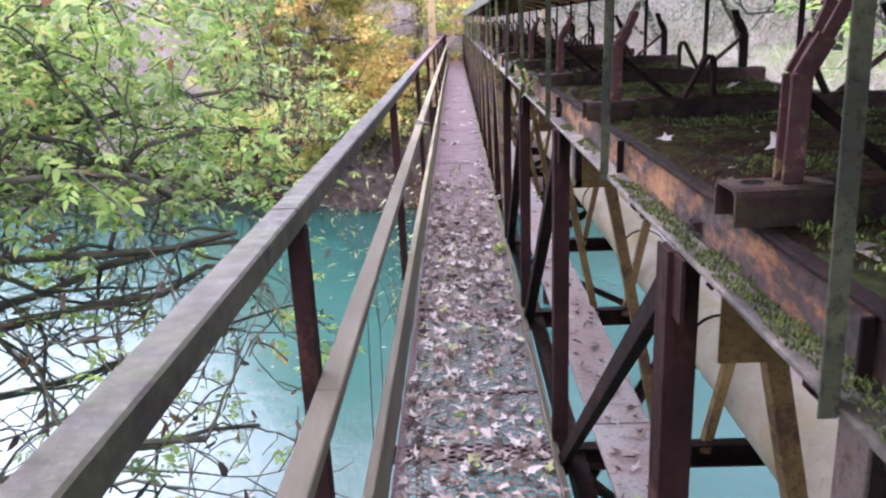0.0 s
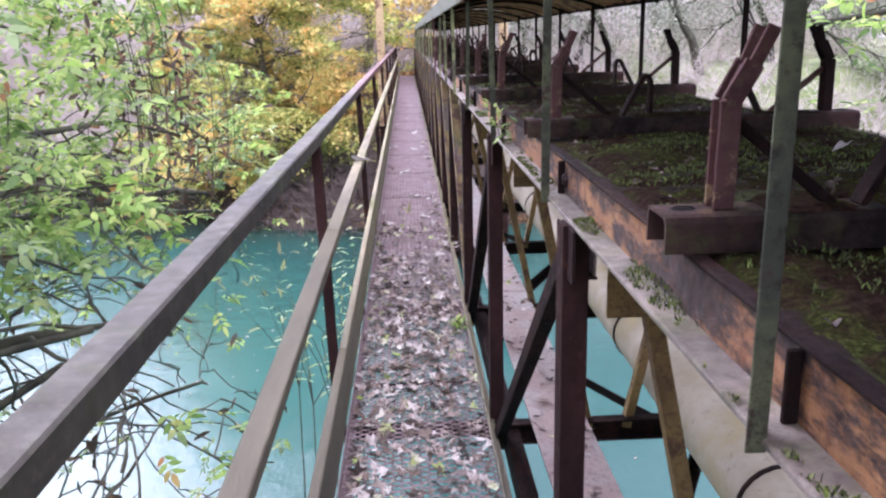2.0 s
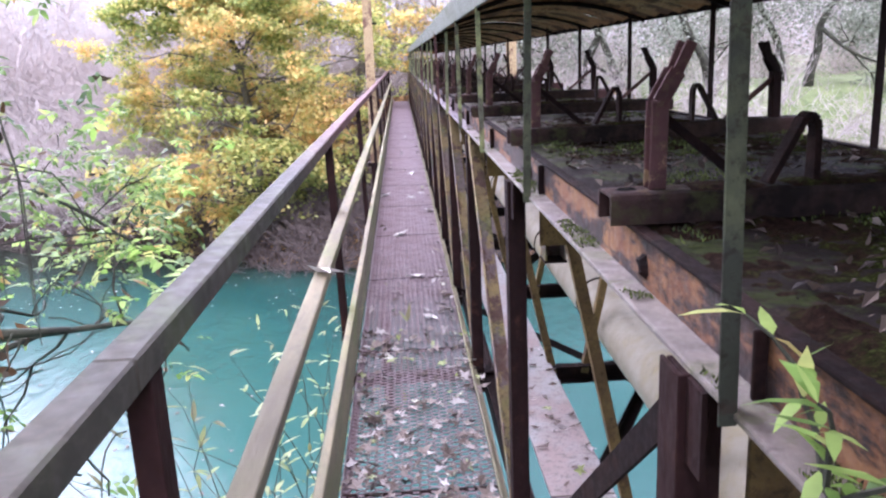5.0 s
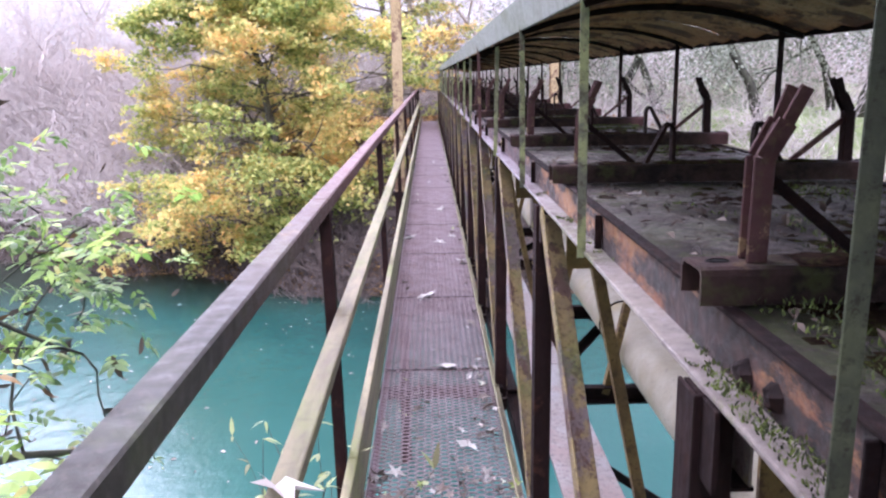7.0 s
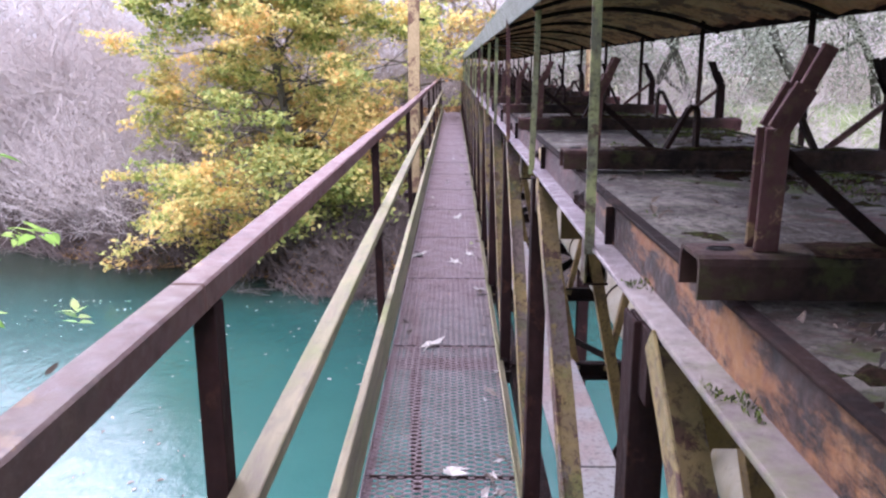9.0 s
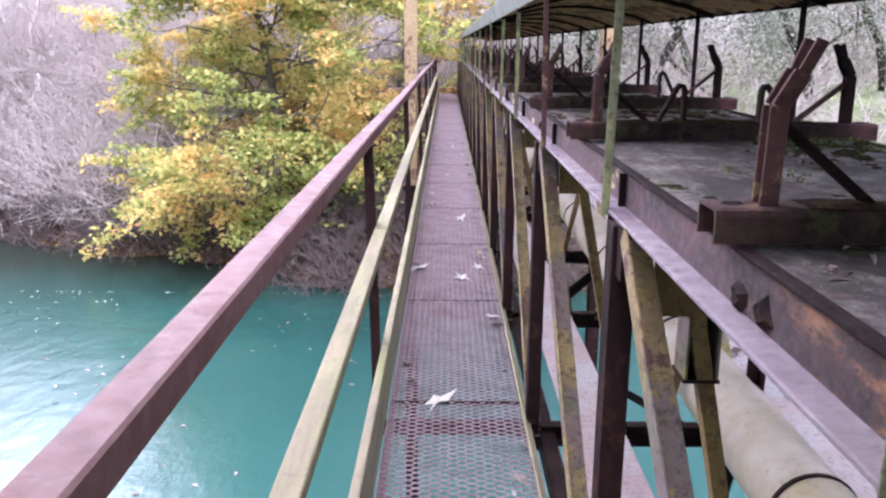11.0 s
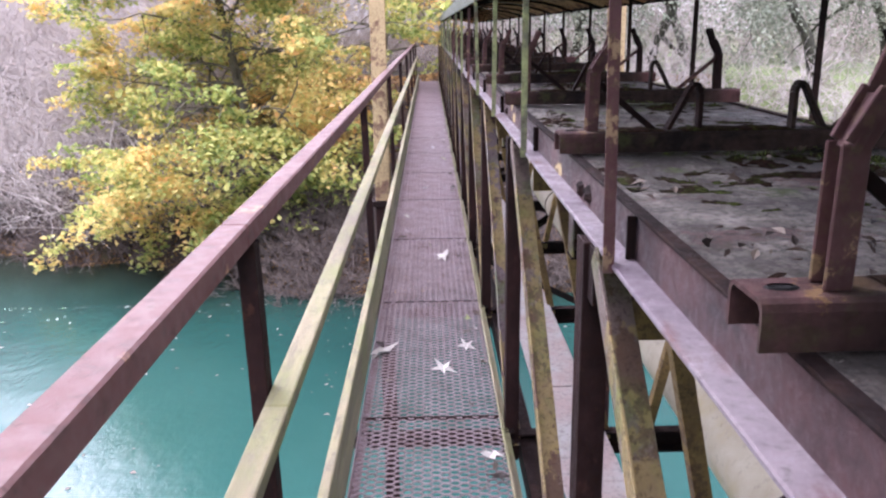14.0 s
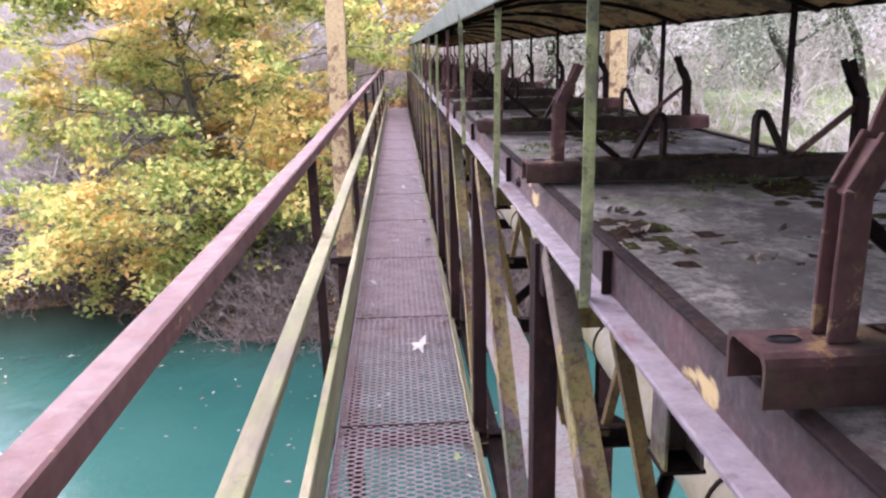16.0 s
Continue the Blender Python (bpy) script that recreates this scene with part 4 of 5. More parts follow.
def corrosion():
    rng = random.Random(15)
    for y in (2.30, 3.9, 5.35, 6.36, 6.44, 8.62, 8.70, 9.6, 10.87, 10.95, 12.6, 13.9):
        s = Shape()
        n = 7
        big = 1.25 if y in (6.36, 6.44, 8.62, 8.70, 10.87, 10.95) else 1.0
        ring = [(big * rng.uniform(0.010, 0.022) * math.cos(k * math.tau / n) * 1.3, min(1.3, big) * rng.uniform(0.010, 0.02) * math.sin(k * math.tau / n)) for k in range(n)]
        s.add([(-0.009, 0.002, 0.001)] + [(-0.008 - 0.003 * (k % 2), a * 0.55, b * 0.55) for k, (a, b) in enumerate(ring)] + [(0.0, a, b) for a, b in ring],
              [(0, k + 1, (k + 1) % n + 1) for k in range(n)] + [(k + 1, n + k + 1, n + (k + 1) % n + 1, (k + 1) % n + 1) for k in range(n)])
        ob = new("rust_scab", s.mesh("rust_scab", DARK))
        ob.location = (NEAR + 0.045 - 0.0045, y, CHORD_Z + 0.026 + rng.uniform(-0.006, 0.006))
        tagged(ob, "black rust scab on the web of the chord", "rust scab", "rust scabs on the chord")


corrosion()


def build_pipe():
    pipe = thing("pipe", "large pale lagged pipe with ochre stains and steel bands", "pipe")
    cx, cz, r = 0.985, 0.09, 0.128
    part("pipe_run", Shape().tube([(cx, y, cz) for y in np.arange(START, STOP, 1.0)], r, 24), PIPE, pipe, smooth=True)
    for y in [NODE + 0.55 + PANEL * k for k in range(-5, 18)]:
        s = Shape()
        ring = [(r + h, d) for h, d in ((0.001, -0.008), (0.006, -0.008), (0.006, 0.008), (0.001, 0.008))]
        s.v = [(cx + q * math.cos(i * math.tau / 24), y + d, cz + q * math.sin(i * math.tau / 24)) for i in range(24) for q, d in ring]
        s.f = [(4 * i + k, 4 * i + (k + 1) % 4, (4 * i + 4 + (k + 1) % 4) % 96, (4 * i + 4 + k) % 96) for i in range(24) for k in range(4)]
        part("band", s, DARK, pipe)


build_pipe()


def build_planks():
    y = START
    while y < STOP - 2:
        ob = new("plate", Shape().box((0.40, y + 0.004, BOTTOM + 0.108), (0.615, y + 2.86, BOTTOM + 0.118)).mesh("plate", PLANK))
        tagged(ob, "faded pinkish grey steel floor plate inside the truss", "floor plate", "floor plates inside the truss")
        y += 2.868
    tray = new("side_tray", Shape().box((1.12, START, 0.12), (1.47, STOP, 0.132)).mesh("side_tray", PLANK))
    tagged(tray, "purple-brown steel tray beside the pipe covered in leaves", "tray")


build_planks()


def column(x, y):
    c = thing("support_column", "tall steel column with peeling yellow paint", "column", "portal columns of the pier", at=(x, y, 0))
    w, d, t = 0.085, 0.10, 0.012
    prof = [(-w, -d), (w, -d), (w, -d + t), (t, -d + t), (t, d - t), (w, d - t), (w, d), (-w, d), (-w, d - t), (-t, d - t), (-t, -d + t), (-w, -d + t)]
    prof = [(a * 0.8, b * 0.8) for a, b in prof]
    part("shaft", Shape().prism((0, 0, -0.13), (0, 0, 6.0), prof, up=(0, 1, 0)), PEELED, c, worn=0.002)
    part("pier_leg", Shape().prism((0, 0, -5.5), (0, 0, -0.18), prof, up=(0, 1, 0)), UPRIGHT, c, "dark rusted leg under the bridge", worn=0.002)
    part("bracket", Shape().box((-0.12, -0.12, -0.18), (0.12, 0.12, -0.13)), DARK, c)
    part("bracket", Shape().box((0.05, -0.05, 1.92), (0.13, 0.05, 1.95)), DARK, c)
    return c


column(-0.475, 16.8)
column(1.67, 16.8)
tagged(new("portal_beam", Shape().box((-0.6, 16.73, 2.52), (1.8, 16.87, 2.66)).mesh("portal_beam", PEELED)), "rusty crossbeam joining the two columns overhead", "beam")


def hangers():
    """Open box brackets that hang under the deck."""
    first = None
    for k in range(-1, 9):
        y = 2.02 + 2.43 * k
        if first is None:
            first = thing("hanger_bracket", "purple-brown steel box bracket hanging under the deck", "bracket", "hanger brackets under the conveyor deck", at=(0.45, y, 0))
            prof = [(-0.035, -0.04), (0.035, -0.04), (0.035, 0.04), (0.029, 0.04), (0.029, -0.034), (-0.029, -0.034), (-0.029, 0.04), (-0.035, 0.04)]
            part("box", Shape().prism((0, 0, 0.73), (0, 0, DECK_Z - 0.02), prof, up=(0, -1, 0)), MIXED, first, worn=0.0015)
            part("foot_plate", Shape().box((-0.038, -0.042, 0.724), (0.038, 0.044, 0.731)), DARK, first)
        else:
            copy_thing(first, pose(0.45, y, 0))


hangers()


# ---------------------------------------------------------------- trees
def grow(rng, start, way, length, radius, depth, lines, tips, droop=0.0, wander=0.25, forks=(2, 4), shrink=0.68):
    pts, p, d = [Vector(start)], Vector(start), Vector(way).normalized()
    n = 5 if depth else 4
    for i in range(n):
        d = (d + Vector((rng.gauss(0, wander), rng.gauss(0, wander), rng.gauss(0, wander) - droop)) * 0.5).normalized()
        p = p + d * (length / n)
        pts.append(p.copy())
    radii = [max(0.004, radius * (1 - 0.55 * i / n)) for i in range(n + 1)]
    lines.append((pts, radii))
    if depth == 0:
        tips.extend(pts[1:])
        return
    for _ in range(rng.randint(*forks)):
        i = rng.randint(2, n)
        side = Vector((rng.gauss(0, 1), rng.gauss(0, 1), rng.gauss(0.15, 0.7))).normalized()
        grow(rng, pts[i], d * 0.7 + side * 0.8, length * shrink * rng.uniform(0.7, 1.15), radii[i] * 0.7, depth - 1, lines, tips, droop, wander, forks, shrink)
    grow(rng, pts[-1], d, length * shrink, radii[-1], depth - 1, lines, tips, droop, wander, forks, shrink)


def tree(name, label, base, height, radius, depth, bark, leaf, per_tip, size, scatter, seed, way=(0, 0, 1), droop=0.0, wander=0.3, forks=(2, 4), category="tree", group="", shrink=0.68, sides=5, flat=0.2):
    rng = random.Random(seed)
    lines, tips = [], []
    grow(rng, (0, 0, 0), way, height, radius, depth, lines, tips, droop, wander, forks, shrink)
    t = thing(name, label, category, group, at=base)
    trunk = Shape()
    for k, (pts, radii) in enumerate(lines):
        trunk.tube(pts, radii, sides if radii[0] > 0.03 else 3)
    part("trunk", trunk, bark, t, smooth=True)
    if per_tip:
        g = np.random.default_rng(seed)
        c = np.array([tuple(p) for p in tips])
        c = np.repeat(c, per_tip, 0) + g.normal(size=(len(c) * per_tip, 3)) * scatter
        part("crown", leaves_mesh("crown", leaf, c, size, seed=seed, flat=flat), leaf, t)
    return t


def on_bank(x, y, sink=0.15):
    return (x, y, bank_height(x, y) - sink)


def broad_tree(label, base, height, spread, seed, leaf, per_tip, size, low=0.08, limbs=34, group="yellow trees on the far bank"):
    """A maple with limbs all the way down: an uneven, wide crown with gaps."""
    rng = random.Random(seed)
    lines, tips = [], []
    trunk = [Vector((0.25 * math.sin(i * 1.1), 0.2 * math.sin(i * 0.7), height * i / 6)) for i in range(7)]
    lines.append((trunk, [0.17 * (1 - 0.75 * i / 6) for i in range(7)]))
    for k in range(limbs):
        u = low + (0.97 - low) * (k + rng.random()) / limbs
        p = trunk[int(u * 6)].lerp(trunk[min(6, int(u * 6) + 1)], u * 6 % 1)
        a = k * 2.4 + rng.gauss(0, 0.3)
        reach = spread * (math.sin(math.pi * min(1, 0.25 + u * 0.8)) ** 0.7) * rng.uniform(0.7, 1.15)
        way = Vector((math.cos(a), math.sin(a), 0.25 + 0.6 * u))
        grow(rng, p, way, reach * 0.55, 0.055 * (1.2 - u), 2, lines, tips, droop=0.10, wander=0.3, forks=(2, 3), shrink=0.62)
    t = thing("autumn_tree", label, "tree", group, at=base)
    s = Shape()
    for pts, radii in lines:
        s.tube(pts, radii, 6 if radii[0] > 0.04 else 3)
    part("trunk", s, MAPLE_BARK, t, smooth=True)
    g = np.random.default_rng(seed)
    c = np.array([tuple(p) for p in tips])
    c = c[g.random(len(c)) < 0.85]
    c = np.repeat(c, per_tip, 0) + g.normal(size=(len(c) * per_tip, 3)) * (0.20, 0.20, 0.075)
    part("crown", leaves_mesh("crown", leaf, c, size, seed=seed, flat=0.45, long=1.4), leaf, t)
    return t


broad_tree("wide maple with yellow and green autumn leaves on the bank", on_bank(-4.7, 28.9), 8.3, 5.2, 11, YELLOW_LEAF, 34, 0.10, low=0.02, limbs=58)
broad_tree("maple with yellow autumn leaves behind the bank", on_bank(-1.8, 38.5), 9.0, 4.5, 12, YELLOW_LEAF, 16, 0.10)
broad_tree("maple with yellow autumn leaves behind the bank", on_bank(-6.5, 40), 9.5, 4.2, 14, YELLOW_LEAF, 12, 0.10)

tree("bare_tree", "bare grey tree on the far bank", on_bank(2.5, 40), 5.0, 0.2, 4, TWIG, WILLOW_LEAF, 1, 0.06, 0.4, 31, wander=0.3, forks=(2, 4), group="bare trees")
for k, (x, y, h) in enumerate([(-14, 36, 4.2), (-20, 38, 4.6), (-10, 39, 4.8), (-1, 41, 5), (-26, 41, 5), (-16, 44, 5.5), (-5, 45, 5.5), (6, 44, 5)]):
    tree("bare_tree", "bare grey tree on the far bank", on_bank(x, y), h, 0.16, 4, TWIG, WILLOW_LEAF, 1, 0.06, 0.5, 40 + k, wander=0.3, forks=(2, 4), group="bare trees")
for k, (x, y, h) in enumerate([(6.5, 33, 3.6), (10.5, 31.5, 3.4), (14.5, 33, 3.8), (19, 31, 3.8), (9, 37, 4.6), (16, 38, 4.8), (24, 36, 4.6), (4.6, 36.5, 3.8), (30, 33, 4.6)]):
    tree("willow", "grey-green willow on the far bank", on_bank(x, y), h, 0.2, 4, BARK, WILLOW_LEAF, 9, 0.065, 0.4, 60 + k, droop=0.12, wander=0.4, forks=(2, 4), group="willows on the far bank")


def thicket(name, label, spots, seed, height, mat, twigs=26):
    """Bare bushes: bundles of thin, crooked stems."""
    rng = random.Random(seed)
    s = Shape()
    for x, y in spots:
        bx, by, bz = on_bank(x, y, 0.05)
        for _ in range(twigs):
            h = height * rng.uniform(0.4, 1.1)
            d = Vector((rng.gauss(0, 0.5), rng.gauss(-0.25, 0.45), 1)).normalized()
            p = Vector((bx + rng.gauss(0, 0.3), by + rng.gauss(0, 0.3), bz))
            pts = [p.copy()]
            for i in range(4):
                d = (d + Vector((rng.gauss(0, 0.22), rng.gauss(0, 0.22), rng.gauss(-0.08, 0.2)))).normalized()
                p = p + d * h / 4
                pts.append(p.copy())
                for _ in range(2):
                    e = (d + Vector((rng.gauss(0, 0.8), rng.gauss(0, 0.8), rng.gauss(0, 0.6)))).normalized()
                    q = p + e * h * rng.uniform(0.1, 0.3)
                    s.tube([p, (p + q) / 2 + Vector((rng.gauss(0, 0.04), 0, rng.gauss(0, 0.04))), q], [0.008, 0.006, 0.004], 3)
            s.tube(pts, [0.016, 0.014, 0.011, 0.008, 0.005], 3)
    ob = new(name, s.mesh(name, mat))
    return tagged(ob, label, "thicket", kind="stuff")


rng = random.Random(77)
thicket("bare_thicket", "grey leafless thicket along the far bank", [(x, bank_line(x) + 0.5 + rng.random() ** 1.3 * 6) for x in [rng.uniform(-26, -6.2) for _ in range(170)]], 5, 2.7, TWIG)
thicket("bare_thicket", "low brown brush along the far bank", [(x, bank_line(x) + 0.5 + rng.random() * 4) for x in [rng.uniform(-9, 3) for _ in range(130)]], 6, 1.3, BRUSH, 16)
thicket("bare_thicket", "grey leafless thicket along the far bank", [(x, bank_line(x) + 1.0 + rng.random() * 5) for x in [rng.uniform(2.5, 26) for _ in range(70)]], 7, 2.0, TWIG, 18)


thicket("bare_thicket", "tall grey leafless thicket behind the bank", [(rng.uniform(-34, -6), 34 + rng.random() * 12) for _ in range(130)], 8, 6.5, TWIG, 24)
thicket("bare_thicket", "tall grey leafless thicket behind the bank", [(rng.uniform(-6, 30), 41 + rng.random() * 10) for _ in range(90)], 18, 7.0, TWIG, 22)
thicket("bare_thicket", "dark brush overhanging the water", [(x, bank_line(x) - 0.1 + rng.random() * 2.0) for x in [rng.uniform(-16, 3) for _ in range(260)]], 19, 1.25, BRUSH, 16)


def bank_litter():
    g = np.random.default_rng(9)
    n = 34000
    x = g.uniform(-12, 8, n)
    y = np.array([bank_line(a) for a in x]) + g.random(n) ** 1.2 * 9
    c = np.array([(a, b, bank_height(a, b) + 0.03) for a, b in zip(x, y)])
    ob = new("leaf_litter", leaves_mesh("leaf_litter", FALLEN, c, 0.075, flat=0.6, seed=9))
    tagged(ob, "orange-brown fallen leaves covering the river bank", "leaf litter", kind="stuff")


bank_litter()


def floating_leaves():
    g = np.random.default_rng(10)
    drift = g.uniform((-11, 7), (2, 28), (70, 2))
    n = 600
    pick = drift[g.integers(0, 70, n)] + g.normal(size=(n, 2)) * (0.5, 0.9)
    x, y = pick[:, 0], np.minimum(pick[:, 1], 25.6)
    c = np.stack([x, y, np.full(n, WATER_Z + 0.012)], 1)
    ob = new("floating_leaves", leaves_mesh("floating_leaves", DRY_LEAF, c, 0.036, spread=0.8, flat=0.93, seed=10))
    tagged(ob, "yellow leaves floating on the river", "floating leaves", kind="stuff")


floating_leaves()


# the tree that overhangs the start of the walkway
def overhanging_tree():
    rng = random.Random(21)
    t = thing("overhanging_tree", "leafy tree with dark mossy limbs leaning over the river", "tree", at=(-6.5, 1.4, -5.0))
    o = Vector((-6.5, 1.0, -5.0))
    lines, tips = [], []
    trunk = [Vector((0, 0, 0)), Vector((0.2, 0.3, 1.6)), Vector((0.6, 0.8, 3.4)), Vector((0.9, 1.5, 5.4)), Vector((1.0, 2.2, 7.4)), Vector((1.1, 2.9, 9.2))]
    lines.append((trunk, [0.24, 0.22, 0.19, 0.16, 0.12, 0.07]))
    limbs = [((-5.8, 1.9, -1.4), (-1.3, 4.9, -0.75), 0.06), ((-5.8, 1.9, -0.9), (-1.2, 5.4, 0.2), 0.065), ((-5.7, 2.2, 0.0), (-1.3, 6.6, 0.55), 0.07),
             ((-5.6, 2.5, 0.8), (-1.3, 6.6, 1.6), 0.06), ((-5.5, 3.0, 1.8), (-1.4, 6.4, 2.6), 0.06), ((-5.6, 2.4, 0.3), (-1.25, 8.0, 0.4), 0.05), ((-5.8, 1.9, -1.5), (-1.2, 6.4, -0.6), 0.05), ((-5.6, 2.2, -0.3), (-1.2, 5.6, 1.1), 0.05), ((-5.5, 3.2, 2.6), (-2.0, 7.0, 3.2), 0.06),
             ((-5.8, 1.9, -1.8), (-1.6, 4.2, -1.3), 0.05), ((-5.6, 2.4, 0.5), (-1.3, 8.1, 0.75), 0.06), ((-5.6, 2.4, 0.2), (-1.3, 7.9, 0.1), 0.05),
             ((-5.8, 1.9, -1.2), (-1.1, 3.7, -0.25), 0.07), ((-5.8, 1.9, -0.6), (-1.15, 4.4, 0.45), 0.065), ((-5.7, 2.0, -1.6), (-1.1, 4.1, -0.85), 0.07),
             ((-5.6, 2.2, 0.4), (-1.15, 5.0, 0.95), 0.06), ((-5.7, 2.1, -0.2), (-1.2, 3.9, 0.7), 0.06), ((-5.8, 1.9, -1.0), (-1.15, 4.9, 0.0), 0.06)]
    for a, b, r in limbs:
        a, b = Vector(a) - o, Vector(b) - o
        pts = []
        drift = Vector((0, 0, 0))
        for i in range(21):
            u = i / 20
            drift = drift * 0.8 + Vector((rng.gauss(0, 0.06), rng.gauss(0, 0.06), rng.gauss(0, 0.065)))
            pts.append(a.lerp(b, u) + drift + Vector((0, 0, 0.35 * math.sin(u * math.pi))))
        radii = [r * (0.95 - 0.76 * i / 20) * rng.uniform(0.82, 1.2) for i in range(21)]
        lines.append((pts, radii))
        for i in range(7, 21):
            for _ in range(1):
                side = Vector((rng.gauss(0.0, 0.7), rng.gauss(0.3, 0.7), rng.gauss(0, 0.6)))
                grow(rng, pts[i], side, rng.uniform(0.45, 0.95), radii[i] * 0.6, 2, lines, tips, droop=0.1, wander=0.5, forks=(1, 2), shrink=0.7)
    s = Shape()

    def clear(p):
        """Keeps the tree off the walkway and out of the open river view."""
        w = p + o
        reach = 5.95 if w.z < 1.0 else 4.6
        return w.x < -0.75 and w.y - reach < 1.7 * -w.x
    for k, (pts, radii) in enumerate(lines):
        if k < 13 or all(clear(p) for p in pts):
            s.tube(pts, radii, 6 if radii[0] > 0.03 else 4)
    tips = [p for p in tips if clear(p)]
    part("trunk", s, BARK, t, smooth=True)
    g = np.random.default_rng(5)
    c = np.array([tuple(p) for p in tips])
    height = c[:, 2] + o.z
    c = c[c[:, 0] + o.x < -0.80]
    height = c[:, 2] + o.z
    leafy = c[g.random(len(c)) < np.clip((height - 0.35) / 0.8, 0.05, 0.9)]
    leafy = np.repeat(leafy, 4, 0)
    leafy = leafy + g.normal(size=leafy.shape) * 0.09
    outer = g.normal(size=(120, 3)) * (0.24, 0.38, 0.24) + np.array([-1.58, 8.2, 0.70]) - np.array(tuple(o))
    upper = g.normal(size=(330, 3)) * (0.38, 0.75, 0.26) + np.array([-1.55, 5.3, 1.5]) - np.array(tuple(o))
    upper = upper[upper[:, 0] + o.x < -0.9]
    leafy = np.concatenate([leafy, outer, upper])
    part("crown", pinnate_mesh("crown", GREEN_LEAF, leafy, 0.062, 5), GREEN_LEAF, t)
    few = np.concatenate([c[g.random(len(c)) < 0.2], outer[::2] - np.array([0.05, 0.1, 0.1])])
    part("withered_leaves", leaves_mesh("withered_leaves", DARK_LEAF, few, 0.045, seed=6, lobed=True), DARK_LEAF, t, "withered dark hanging leaves")
    g = np.random.default_rng(44)
    dangling = []
    for _ in range(42):
        x, y, z = g.normal(-1.06, 0.11), g.normal(5.2, 0.22), g.uniform(1.0, 1.5)
        for k in range(int(g.integers(4, 12))):
            dangling.append((min(x, -0.78) + g.normal() * 0.012, y + g.normal() * 0.012, z - 0.035 * k))
    dangling = np.array(dangling) - np.array(tuple(o))
    withered = part("withered_foliage", leaves_mesh("withered_foliage", DARK_LEAF, dangling, 0.024, seed=45, long=2.4, lobed=True), DARK_LEAF, t, "dark withered leaf strings hanging down")
    strings = Shape()
    for k in range(16):
        x, y, z = min(g.normal(-1.06, 0.12), -0.8), g.normal(5.2, 0.25), g.uniform(1.1, 1.55)
        strings.tube([Vector((x, y, z + 0.12)) - o, Vector((x + 0.02, y, z)) - o, Vector((x, y + 0.02, z - 0.35)) - o], [0.0022, 0.002, 0.0015], 4)
    twigs = part("twig_tangle", strings, BARK, t)
    tagged(withered, "dark withered leaf strings hanging down", kind="stuff")
    tagged(twigs, "thin bare twigs hanging down", kind="stuff")


overhanging_tree()


def far_side_tree():
    rng = random.Random(33)
    o = Vector((6.0, 3.0, -5.0))
    t = thing("overhanging_tree", "leafy tree leaning towards the conveyor from the other bank", "tree", at=o + Vector((0, 0.5, 0)))
    lines, tips = [([Vector((0, 0, 0)), Vector((-0.3, 0.4, 3)), Vector((-0.6, 1.0, 6)), Vector((-0.8, 1.6, 9))], [0.2, 0.18, 0.14, 0.08])], []
    for a, b, r in [((5.5, 3.8, 0.6), (2.1, 6.2, 1.5), 0.05), ((5.4, 4.0, 1.2), (2.2, 5.2, 2.0), 0.05), ((5.4, 4.0, 1.6), (2.6, 7.0, 2.2), 0.05)]:
        a, b = Vector(a) - o, Vector(b) - o
        pts = [a.lerp(b, i / 6) + Vector((rng.gauss(0, 0.08), rng.gauss(0, 0.08), rng.gauss(0, 0.08) + 0.2 * math.sin(i / 6 * math.pi))) for i in range(7)]
        radii = [r * (1 - 0.7 * i / 6) for i in range(7)]
        lines.append((pts, radii))
        for i in range(2, 7):
            for _ in range(2):
                grow(rng, pts[i], (rng.gauss(-0.2, 0.7), rng.gauss(0.2, 0.7), rng.gauss(0.1, 0.5)), rng.uniform(0.4, 0.8), radii[i] * 0.6, 1, lines, tips, droop=0.1, wander=0.45, forks=(1, 3), shrink=0.7)
    s = Shape()
    for pts, radii in lines:
        s.tube(pts, radii, 5)
    part("trunk", s, BARK, t, smooth=True)
    c = np.array([tuple(p) for p in tips])
    c = np.repeat(c, 6, 0) + np.random.default_rng(8).normal(size=(len(c) * 6, 3)) * 0.14
    c = c[(c[:, 0] + o.x) > 0.47 * (c[:, 1] + o.y - 2.3) + 0.25]
    part("crown", pinnate_mesh("crown", GREEN_LEAF, c[::2], 0.075, 8), GREEN_LEAF, t)


far_side_tree()


